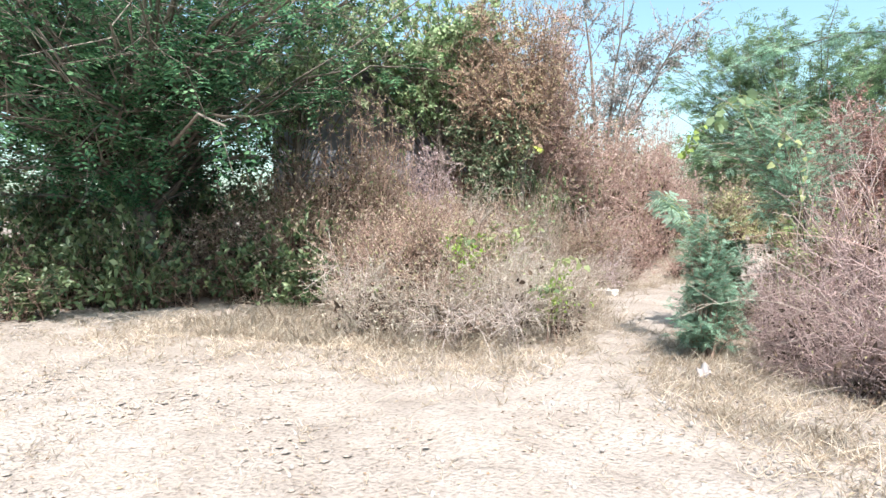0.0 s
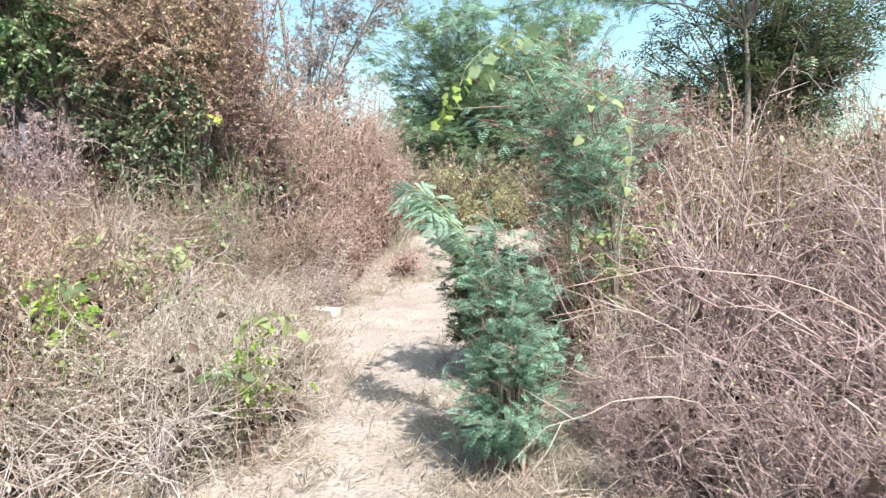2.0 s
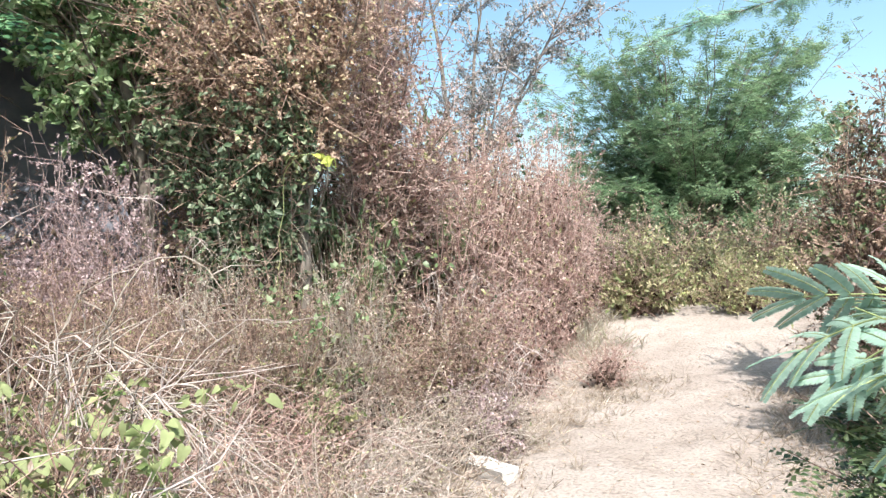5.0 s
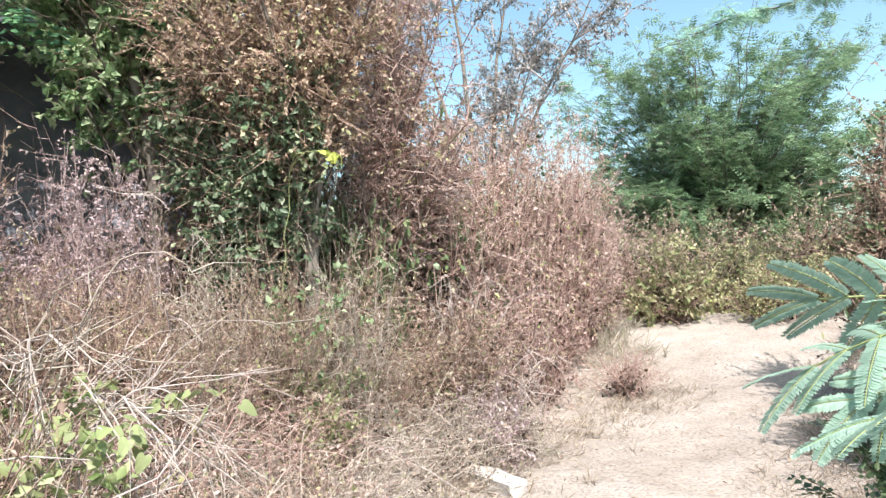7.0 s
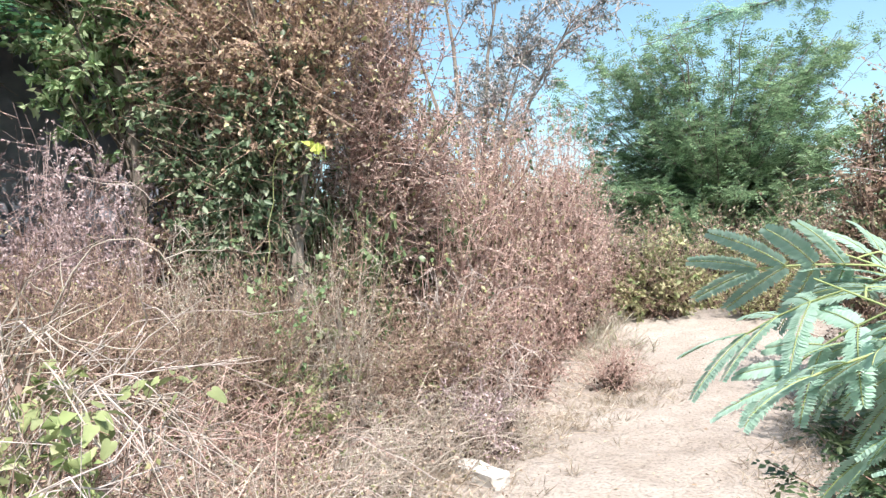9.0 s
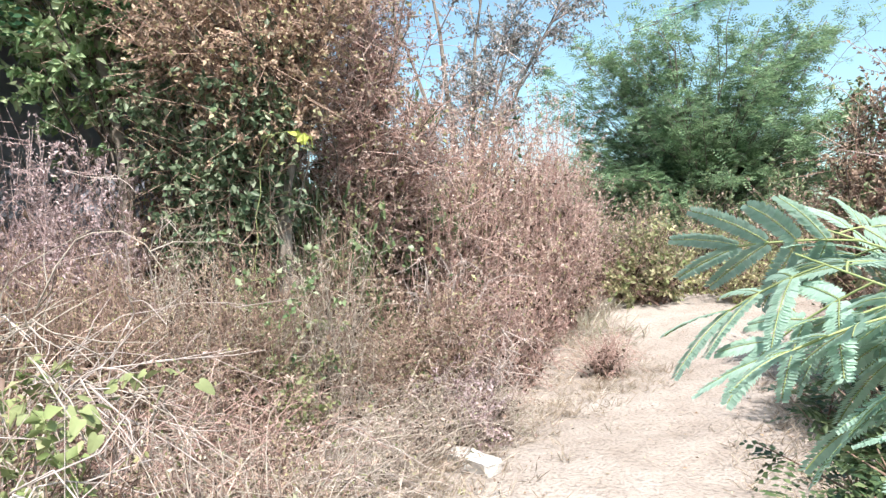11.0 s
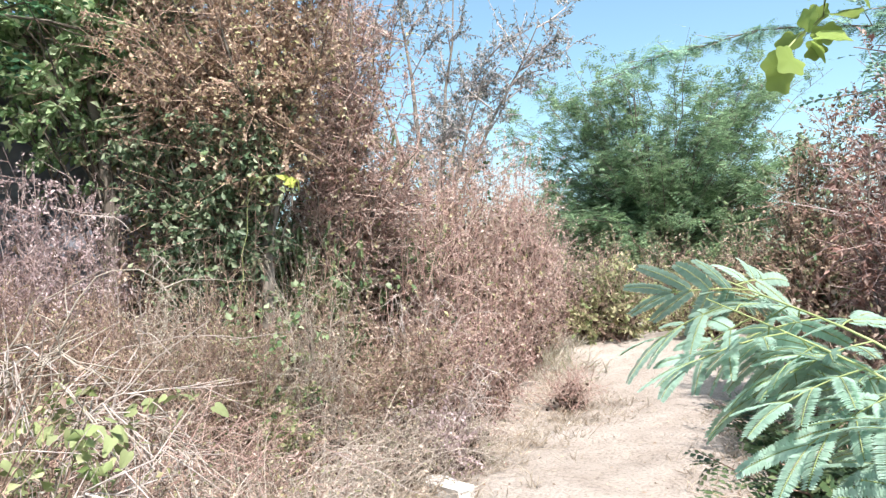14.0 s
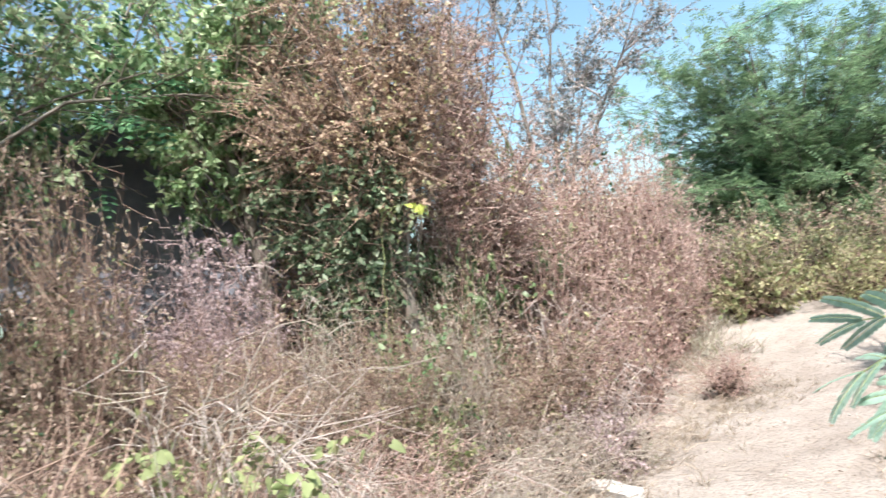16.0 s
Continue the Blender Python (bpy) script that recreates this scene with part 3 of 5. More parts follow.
scatter(far_russet, [(-1.55, 10.7, 0.75, 3.0), (-1.25, 12.3, 0.85, 2.7), (-0.9, 13.8, 0.7, 2.2), (-1.3, 13.4, 0.9, 3.0), (-1.15, 11.3, 0.7, 2.0), (-1.9, 10.9, 0.8, 3.2), (-1.0, 14.4, 0.85, 2.6), (-0.5, 15.3, 0.85, 2.0), (-1.25, 12.6, 0.65, 3.05), (-1.65, 12.0, 0.7, 3.2), (-0.85, 13.2, 0.55, 2.9), (-1.0, 12.9, 0.6, 3.3), (-0.8, 13.9, 0.5, 2.3), (-0.95, 14.0, 0.7, 3.4), (-1.45, 12.4, 0.7, 3.6), (-1.2, 13.6, 0.7, 3.6)], R, "russet withered shrub with fine dry leaves", "dry shrub", "russet shrubs in the thicket")
scatter(far_brown, [(-1.7, 11.6, 0.95, 3.2), (-1.85, 12.9, 1.0, 3.4), (-2.5, 13.6, 1.1, 3.7), (-2.1, 12.2, 1.0, 3.5), (-1.7, 13.9, 0.9, 3.1), (-3.0, 12.4, 1.0, 3.4), (-3.2, 9.6, 0.8, 1.9), (-4.0, 9.0, 0.9, 2.0), (-5.1, 7.3, 1.0, 2.3), (-3.6, 7.9, 0.7, 1.55), (-2.6, 9.4, 0.7, 2.2)], R, "brown withered shrub with small dry leaves", "dry shrub", "dry shrubs in the thicket")
scatter(greyish, [(-3.35, 8.35, 0.55, 2.9), (-3.85, 8.3, 0.65, 2.95), (-4.35, 8.3, 0.7, 2.9), (-4.9, 8.5, 0.9, 2.8), (-3.6, 8.6, 0.6, 2.9), (-1.0, 9.2, 0.45, 0.6)], R,
        "lilac-grey withered shrub of fine dry leaves", "dry shrub", "grey shrubs in the thicket")
scatter(brown, [(-2.6, 8.55, 0.6, 1.5), (-2.35, 8.25, 0.6, 1.45), (-1.6, 8.95, 0.5, 1.1), (-2.9, 8.1, 0.6, 1.45), (-2.1, 8.0, 0.55, 1.2), (-3.3, 7.8, 0.6, 1.7), (-3.0, 7.6, 0.55, 1.75), (-2.55, 7.7, 0.55, 1.6), (-3.4, 7.5, 0.6, 1.85), (-3.8, 7.6, 0.6, 1.9), (-2.2, 8.3, 0.5, 1.6), (-1.85, 8.6, 0.5, 1.45), (-3.0, 8.3, 0.5, 1.95), (-2.15, 8.55, 0.5, 1.95)], R, "brown withered shrub with small dry leaves", "dry shrub", "dry shrubs in the thicket")
scatter(far_brown, [(-4.0, 7.7, 0.7, 1.6), (-3.75, 7.0, 0.5, 3.2), (-4.3, 6.8, 0.7, 3.2), (-3.4, 7.05, 0.4, 2.7), (-3.6, 6.7, 0.5, 2.2), (-3.6, 7.15, 0.45, 3.4), (-3.95, 7.2, 0.55, 3.5), (-3.3, 6.85, 0.4, 2.6), (-4.25, 7.3, 0.6, 3.4), (-5.0, 6.8, 0.9, 2.6), (-5.4, 7.1, 0.9, 2.8), (-4.6, 6.5, 0.8, 1.6), (-3.7, 7.0, 0.7, 1.4)], R, "brown withered shrub with small dry leaves", "dry shrub", "dry shrubs in the thicket")
scatter(straw, [(-1.5, 8.4, 0.5, 0.7), (-1.15, 8.95, 0.45, 0.55), (-2.1, 7.95, 0.5, 0.7), (-0.8, 9.4, 0.4, 0.5), (-1.75, 7.7, 0.5, 0.55), (-1.3, 8.2, 0.4, 0.45), (-2.6, 8.3, 0.55, 1.95), (-1.8, 8.6, 0.5, 1.85), (-2.3, 8.1, 0.5, 1.5)], R, "straw-coloured dry shrub of tangled stalks beside the path", "dry shrub", "dry shrubs along the path")
scatter(russet[:1], [(-0.2, 11.5, 0.42, 0.5)], R, "low russet tuft of dry stalks at the path's edge", "dry shrub", "russet shrubs in the thicket")
scatter(leafy[1:], [(-2.55, 10.3, 0.75, 3.3), (-3.2, 10.1, 0.7, 3.3), (-2.1, 10.9, 0.7, 3.2), (-2.9, 11.2, 0.9, 3.6), (-2.6, 9.75, 0.5, 3.1), (-2.35, 9.5, 0.35, 3.0), (-2.2, 9.9, 0.4, 3.0)], R, "dark leafy shrub behind the hanging creepers", "shrub", "dark shrubs behind the creepers")
scatter(russet[:2], [(-2.1, 4.9, 0.5, 1.1), (-1.65, 5.15, 0.5, 1.2), (-2.6, 5.3, 0.55, 1.2), (-1.9, 5.6, 0.55, 1.25)], R, "russet withered shrub with fine dry leaves", "dry shrub", "russet shrubs in the thicket")
# the low hedge beyond the bend
spots = spread(R, 17, -0.9, 5.2, 14.3, 17.4, lambda x, y: d_left(x, y) > 0.3 or y > 14.6, 0.75)
scatter(olive, grown(spots, lambda x, y: 1.05 + 0.1 * (y - 15), 0.85), R, "yellowing olive-green shrub in a low hedge", "shrub", "hedge of low shrubs")
for kinds, y0 in ((leafy[1:], 21.5), (far_brown[1:], 19.6)):
    scatter(kinds, [(x + R.uniform(-0.4, 0.4), y0 + R.uniform(-0.6, 0.6), 1.2, R.uniform(1.7, 2.4)) for x in np.arange(-4.5, 8.5, 1.5)], R,
            "dark scrub in the shade below the acacia tree", "scrub", "scrub below the acacia tree")
# the bramble bank on the other side
spots = spread(R, 19, 1.4, 5.6, 3.3, 8.2, lambda x, y: d_right(x, y) > (1.2 if y < 5.6 else 0.9), 0.66)
bank = lambda x, y: min(0.85 + 0.55 * d_right(x, y), 2.0)
scatter(bramble, grown([p for p in spots if p[1] < 5.8], bank, 0.72), R, "red-brown withered bramble with fine twigs", "bramble", "brambles beside the path")
scatter(brown, grown([p for p in spots if p[1] >= 5.8], bank, 0.7), R, "dull brown withered bramble with fine twigs", "bramble", "brambles beside the path")
scatter(bramble, [(1.8, 4.2, 0.5, 0.95), (2.15, 3.75, 0.55, 0.95), (2.6, 3.35, 0.6, 0.95), (1.7, 4.75, 0.45, 1.0), (2.7, 3.9, 0.65, 1.3), (3.2, 3.1, 0.65, 1.1)], R, "red-brown withered bramble with fine twigs", "bramble", "brambles beside the path")
spots = spread(R, 10, 1.4, 5.0, 8.4, 14.0, lambda x, y: 0.55 < d_right(x, y) < 3.0, 0.8)
scatter(far_brown, [(2.8, 9.7, 0.8, 2.0), (2.7, 11.2, 0.7, 2.2), (3.0, 12.0, 0.8, 3.0), (3.3, 10.6, 0.9, 3.0), (3.5, 12.8, 0.9, 2.8), (2.95, 10.2, 0.7, 2.9), (2.55, 10.7, 0.55, 2.6), (3.4, 9.6, 0.8, 2.8), (3.9, 9.0, 0.9, 2.8), (3.4, 7.6, 0.8, 2.3), (4.2, 7.3, 0.9, 2.6), (5.0, 7.8, 0.9, 2.7), (4.6, 9.4, 0.9, 3.0), (5.6, 8.8, 0.9, 3.0)], R, "dark brown withered shrub beside the path", "dry shrub", "dry shrubs beside the path")
scatter(far_brown, grown(spots, lambda x, y: min(0.8 + 0.8 * d_right(x, y), 2.3), 0.7), R, "dark brown withered shrub beside the path", "dry shrub", "dry shrubs beside the path")
# dark undergrowth below the shade tree
scatter(leafy, [(-5.7, 4.5, 0.8, 1.3), (-6.4, 4.7, 0.8, 1.6), (-4.4, 6.3, 0.8, 1.3), (-3.9, 5.6, 0.7, 0.8), (-5.9, 3.2, 0.7, 0.6), (-6.3, 4.1, 0.8, 0.9), (-5.4, 4.9, 0.7, 0.7), (-4.9, 5.7, 0.8, 0.9), (-7.2, 3.6, 0.8, 1.2), (-7.8, 5.0, 1.2, 2.4), (-7.0, 6.5, 1.2, 2.6), (-6.0, 7.4, 1.2, 2.5),
                (-8.6, 3.6, 1.2, 2.4), (-9.2, 5.6, 1.4, 3.0), (-8.0, 7.6, 1.4, 3.0), (-8.4, 2.4, 1.0, 1.6)], R, "dark green leafy undergrowth in deep shade", "undergrowth", "undergrowth below the tree")


# ---- trees ----
def tree(ob, x, y, label, category="tree", rz=0.0):
    put(ob, x, y, rz)
    return tagged(ob, label, category)


def pads(seed, n, rx, ry, z0, z1, size):
    """Flat layered pads of foliage over the outside of a broad, round-topped crown."""
    rng = np.random.default_rng(seed)
    out = []
    for _ in range(n):
        a, u = rng.uniform(0, 6.28), rng.random()
        k = rng.uniform(0.3, 1.0) ** 0.6 * (1 - 0.45 * max(0, u - 0.6) ** 1.3 * 2) * (0.82 + 0.18 * min(1, u * 2.5))
        w = size * rng.uniform(0.7, 1.3)
        out.append((math.cos(a) * rx * k, math.sin(a) * ry * k, z0 + u * (z1 - z0), w, w, 0.3 * w))
    return out


tree(feather_tree("acacia_tree", np.random.default_rng(21), pads(5, 160, 5.6, 3.2, 1.1, 7.35, 1.2) + [(0, 0, 4.4, 4.2, 2.4, 2.6), (-3.5, -0.5, 2.9, 1.0, 1.2, 0.8), (-3.7, -0.3, 4.4, 1.0, 1.2, 0.8), (-3.8, 0, 5.8, 1.0, 1.2, 0.7), (-3.3, -0.4, 1.9, 0.9, 1.0, 0.6)],
                  260, 3600, 27000, (M_BARK, M_BARK, M_ACAC), 0.45, 6, 0.115, 0.05, (1.4, 0.16), 0.03, 0.008, 0.7, 0.12, shell=0.2), 1.7, 27.0,
     "broad green feathery-leaved acacia tree with dark inner branches")
tree(feather_tree("acacia_tree", np.random.default_rng(22),
                  [(0, 0, 3.7, 2.6, 2.2, 2.2), (1.2, 0, 4.6, 1.8, 1.8, 1.5)], 80, 1000, 5000, (M_BARK, M_BARK, M_DARK), 0.45, 5, 0.12, 0.05, (1.4, 0.13), 0.04, 0.012, 0.8, 0.2), 6.6, 15.5,
     "dark green acacia tree behind the brambles")
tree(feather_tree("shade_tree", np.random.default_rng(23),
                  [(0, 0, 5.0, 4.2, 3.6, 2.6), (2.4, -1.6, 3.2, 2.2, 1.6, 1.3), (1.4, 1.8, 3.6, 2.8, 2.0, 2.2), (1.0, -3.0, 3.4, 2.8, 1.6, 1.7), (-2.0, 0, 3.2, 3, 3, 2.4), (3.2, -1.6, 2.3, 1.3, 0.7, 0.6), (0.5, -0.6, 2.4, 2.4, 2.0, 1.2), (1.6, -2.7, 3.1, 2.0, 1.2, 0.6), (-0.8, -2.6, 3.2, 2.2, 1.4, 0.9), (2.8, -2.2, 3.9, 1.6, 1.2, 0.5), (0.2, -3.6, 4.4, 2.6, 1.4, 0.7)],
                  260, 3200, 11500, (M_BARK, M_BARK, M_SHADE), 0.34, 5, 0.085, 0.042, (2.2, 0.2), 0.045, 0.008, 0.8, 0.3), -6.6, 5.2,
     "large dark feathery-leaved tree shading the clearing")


def slender_tree(x, y):
    """A forked, sparse tree; its boughs are parts, its twigs and leaves are joined."""
    rng = np.random.default_rng(33)
    thing = new("slender_tree")
    z = np.linspace(0, 1, 8)
    boughs = []
    for bx, by, h, lean, r in ((0.0, 0.0, 6.2, (-0.5, 0.2), 0.07), (0.05, 0.1, 5.8, (0.5, 0.0), 0.06), (0.1, -0.1, 5.0, (1.9, 0.1), 0.055), (-0.1, 0.05, 6.0, (-1.3, 0.0), 0.05), (0.1, 0.1, 4.6, (1.2, -0.6), 0.045), (-0.05, -0.05, 4.8, (0.9, 0.8), 0.045)):
        f = np.clip((z - 0.22) / 0.78, 0, 1)
        line = np.stack([bx + lean[0] * f ** 1.2 * (0.8 + 0.2 * f), by + lean[1] * f, h * z - 0.04], 1)
        line[1:] += rng.normal(0, 0.045, line[1:].shape)
        part("bough", Build().tubes(line[None], r * (1.15 - z)[None], 6).mesh("bough", M_BARK), thing)
        boughs.append(line)
    P = np.stack(boughs)
    q, d, _ = along(rng, P, 0.35, 1.0, 60)
    o = rand_dirs(rng, 60) * np.array([1, 0.8, 0.5]) + d * 0.9
    e = q + o / np.linalg.norm(o, axis=1, keepdims=True) * rng.uniform(0.5, 1.3, 60)[:, None]
    B = np.stack([q, q * 0.66 + e * 0.34 + rng.normal(0, 0.04, q.shape), q * 0.33 + e * 0.67 + rng.normal(0, 0.05, q.shape), e], 1)
    b = Build().tubes(B, np.array([0.016, 0.012, 0.009, 0.005]), 4)
    q, d, _ = along(rng, B, 0.15, 1.0, 1150)
    o = rand_dirs(rng, 1150) + d * 0.7
    e = q + o / np.linalg.norm(o, axis=1, keepdims=True) * rng.uniform(0.15, 0.55, 1150)[:, None]
    T = np.stack([q, (q + e) / 2 + rng.normal(0, 0.02, q.shape), e], 1)
    b.tubes(T, np.array([0.006, 0.005, 0.003]))
    tagged(part("twigwork", b.mesh("twigwork", M_TWIGL), thing), kind="stuff")
    n = 17000
    g, d, _ = along(rng, T, 0.2, 1.0, n)
    w = rand_dirs(rng, n) - np.array([0, 0, 0.7])
    b = Build().leaves(g, w, rand_dirs(rng, n), rng.uniform(0.04, 0.085, n), rng.uniform(0.016, 0.028, n))
    tagged(part("foliage", b.mesh("foliage", M_FILIGREE), thing), kind="stuff")
    put(thing, x, y)
    return tagged(thing, "slender forked tree with sparse leaves", "tree")


slender_tree(-2.6, 15.0)


def creeper_tree(seed, balls, leaf, size, n, wood, name="creeper_tree", width=0.55, droop=0.5, twigs=900, trunk=1.4, mix=None):
    return plant(name, np.random.default_rng(seed), balls, 60, twigs, n, size, (M_BARK, wood, leaf), 0.016, 0.004, 0.4, 0.2, 0.2, droop, 0.0, (trunk, 0.06), 0.4, width, True, mix)


tree(creeper_tree(41, [(0, 0, 3.95, 0.95, 0.8, 0.42), (-0.8, 0.2, 4.5, 1.2, 1, 0.75), (0.5, 0.3, 4.5, 0.8, 0.8, 0.65)], M_CREEPER, 0.095, 12000, M_TWIGB, twigs=1000, trunk=3.5, droop=0.35), -3.75, 8.7, "leafy green creeper hanging from a small tree")
tree(creeper_tree(42, [(0, -1.05, 2.95, 0.6, 0.35, 0.25), (-0.1, -0.8, 3.25, 0.75, 0.6, 0.36), (-0.6, -0.7, 3.5, 0.45, 0.5, 0.4), (0.65, -0.4, 3.55, 0.5, 0.5, 0.6), (-0.3, -0.6, 3.65, 0.85, 0.7, 0.55), (0.6, -0.7, 3.05, 0.35, 0.4, 0.36), (0.0, -0.4, 4.35, 0.9, 0.8, 0.55)], M_WITHER, 0.038, 27000, M_TWIGB, twigs=2400, trunk=3.0, droop=0.2, mix=(M_OLIVE, 1300, 0.045)), -2.5, 9.45, "withered brown creeper covering a small tree")
tree(creeper_tree(43, [(0.05, 0, 2.6, 0.7, 0.3, 0.28), (0.25, 0.05, 2.85, 0.62, 0.3, 0.25), (-0.45, 0, 2.8, 0.38, 0.3, 0.3), (-0.4, -0.05, 2.5, 0.35, 0.25, 0.25), (0.5, 0, 2.5, 0.35, 0.25, 0.25)], M_HANG, 0.066, 9500, M_TWIGB, droop=0.4, twigs=1200, mix=(M_CREEPER, 420, 0.065)), -2.68, 8.9, "dark green creeper hanging over dry stems")
tree(creeper_tree(44, [(0, 0, 2.7, 0.75, 0.6, 0.9), (-0.3, 0.3, 3.7, 0.8, 0.7, 0.8), (0.35, 0.3, 2.2, 0.6, 0.5, 0.7), (0.2, 0.2, 3.5, 0.5, 0.5, 0.7), (0.1, 0.2, 4.4, 0.5, 0.5, 0.5)], M_PINK, 0.031, 31000, M_TWIGR, twigs=3300, trunk=2.0, droop=0.25, mix=(M_OLIVE, 1500, 0.045)), -2.0, 10.0, "russet withered creeper covering a small tree")
tree(creeper_tree(45, [(0, 0, 4.5, 1.5, 1.1, 0.75), (-1.2, -0.6, 3.8, 1.3, 1.2, 1.1), (0.9, 0.6, 5.0, 1.5, 1.4, 0.8)], M_CREEPER, 0.085, 13000, M_TWIGB, twigs=1400, trunk=3.2), -5.4, 7.5, "dark leafy tree overgrown with creepers")
tree(creeper_tree(46, [(0, 0, 4.0, 1.3, 1.0, 0.8), (0.6, 0.4, 4.6, 1.4, 1.2, 0.9)], M_OLIVE, 0.07, 8000, M_TWIGB, twigs=1200, trunk=3.6), -4.2, 9.9, "yellowing leafy tree overgrown with creepers")

# the green bush by the path
tree(feather_tree("mesquite_bush", np.random.default_rng(51),
                  [(0, 0, 0.42, 0.2, 0.26, 0.36), (0.04, 0.16, 0.85, 0.17, 0.26, 0.3), (-0.08, 0.34, 1.1, 0.16, 0.2, 0.12), (0.16, 0.3, 0.5, 0.16, 0.24, 0.4)], 40, 480, 3000, (M_TWIGB, M_TWIGB, M_MESQ), 0.1, 9, 0.02, 0.009, None, 0.007, 0.0026, 0.17, 0.12, 0.1), 1.06, 4.5,
     "blue-green feathery mesquite bush at the path's edge", "bush")
tree(feather_tree("mesquite_sapling", np.random.default_rng(52),
                  [(-0.1, 0, 1.75, 0.5, 0.5, 0.42), (-0.45, 0.1, 2.0, 0.42, 0.4, 0.34), (-0.3, 0.1, 1.35, 0.26, 0.3, 0.4), (-0.4, 0.1, 2.3, 0.3, 0.3, 0.2)], 26, 420, 2300, (M_BARK, M_TWIGB, M_MESQ), 0.12, 8, 0.024, 0.011, (1.3, 0.024), 0.0065, 0.003, 0.3, 0.25), 1.75, 5.6,
     "slim green mesquite sapling above the brambles", "tree")

tree(feather_tree("small_leaved_shrub", np.random.default_rng(53),
                  [(0, 0, 0.55, 0.3, 0.35, 0.42), (-0.14, 0, 0.9, 0.2, 0.22, 0.16), (0.15, 0.1, 0.8, 0.25, 0.25, 0.2)], 36, 360, 3000, (M_TWIGB, M_TWIGB, M_DARK), 0.1, 6, 0.028, 0.018, None, 0.007, 0.003, 0.22, 0.15, 0.12), 0.96, 6.05,
     "small dark-leaved shrub low beside the path", "shrub")
tree(creeper_tree(47, [(0, 0, 1.85, 0.5, 0.6, 0.45), (0.45, 0.1, 2.2, 0.7, 0.6, 0.5), (0.9, 0.2, 1.85, 0.6, 0.6, 0.5), (0.2, 0.1, 2.5, 0.4, 0.4, 0.25)], M_RUST, 0.05, 17000, M_TWIGM, "rust_bush", 0.36, 0.25, 1500, 0.9), 2.1, 8.9, "rust-red withered bush with narrow dry leaves", "bush")
tree(creeper_tree(48, [(0, 0, 1.4, 0.45, 0.5, 0.6), (0, 0.1, 2.1, 0.38, 0.4, 0.4), (0.45, 0.2, 2.6, 0.42, 0.4, 0.3), (0.6, 0, 1.5, 0.5, 0.5, 0.6)], M_WITHER, 0.042, 14000, M_TWIGB, twigs=1500, trunk=1.0, droop=0.2, mix=(M_DARK, 3200, 0.05)), 2.05, 11.0, "dark brown withered creeper over a small bush", "bush")
scatter(far_brown[:2], [(1.95, 8.5, 0.6, 1.25), (2.6, 8.3, 0.7, 1.4), (2.2, 9.2, 0.7, 1.5), (3.1, 8.9, 0.8, 1.7), (1.45, 6.1, 0.4, 0.85), (1.75, 6.5, 0.45, 0.95), (1.3, 5.75, 0.3, 0.6)], R, "dull brown withered shrub with dry leaves", "dry shrub", "brambles beside the path")
for k in brown + straw + russet + bramble + greyish + olive + leafy + far_brown + far_russet:
    if k.name not in USED:
        for o in (*k.children, k):
            bpy.data.objects.remove(o)


# ---- canes, vines and sprouts ----
def lobed_leaf(name, mat, length, width, lobes=3):
    """A broad leaf with a heart-shaped base, lobes, a fold along its rib and a drooping tip."""
    v, t = [(0, 0.12 * length, 0.01 * length)], []
    n = 40
    for i in range(n):
        a = 2 * math.pi * i / n
        k = 1 + 0.13 * math.cos(lobes * a) if lobes else 1
        r = k * (1 - 0.28 * math.exp(-((a - math.pi) / 0.45) ** 2))
        x, y = 0.5 * width * r * math.sin(a), 0.42 * length + 0.58 * length * r * math.cos(a)
        v.append((x, y, 0.16 * abs(x) - 0.22 * max(y, 0) ** 2 / length + 0.015 * length * math.sin(5 * a)))
    v[0] = (0, 0.4 * length, -0.02 * length)
    t = [(0, 1 + i, 1 + (i + 1) % n) for i in range(n)]
    return mesh_of(name, v, t, [], mat)


LEAF_VINE = lobed_leaf("leaf", M_VINE, 0.095, 0.095, 5)
LEAF_SPROUT = lobed_leaf("leaf", M_SPROUT, 0.06, 0.048, 3)
LEAF_GREEN = lobed_leaf("leaf", M_DARK, 0.06, 0.045, 0)


def leafy_vine(name, line, n, leaf, rng, mat, label, category, r=0.004, lo=0.2, scale=(0.7, 1.25), side=0.05):
    """A winding stem through the points of line, with n broad leaves on short stalks, each a part."""
    P = np.asarray(line, float)
    foot = P[0].copy()
    tt = np.linspace(0, len(P) - 1, 28)
    C = np.stack([np.interp(tt, np.arange(len(P)), P[:, j]) for j in range(3)], 1)
    for _ in range(3):
        C[1:-1] = (C[:-2] + 2 * C[1:-1] + C[2:]) / 4
    C[2:] += rng.normal(0, 0.008, C[2:].shape)
    thing = tagged(new(name), label, category)
    thing.location = foot
    part("stem", Build().tubes((C - foot)[None], r * np.linspace(1.4, 0.4, 28)[None], 5).mesh("stem", mat), thing)
    for j in range(n):
        f = lo + (1 - lo) * (j + rng.random()) / n
        k = min(int(f * 27), 26)
        p = C[k] + (C[k + 1] - C[k]) * (f * 27 - k) - foot
        ang = rng.uniform(0, 6.28)
        off = Vector((math.cos(ang) * side, math.sin(ang) * side, rng.uniform(-0.02, 0.02)))
        ob = part("leaf", leaf, thing)
        q = Euler((rng.uniform(-1.3, 0.2), rng.normal(0, 0.5), ang - math.pi / 2))
        sc = rng.uniform(*scale)
        ob.matrix_basis = Matrix.LocRotScale(Vector(p) + off * 0.35, q, (sc, sc, sc))
    return thing


def at_ground(x, y):
    return (x, y, float(gz(x, y)))


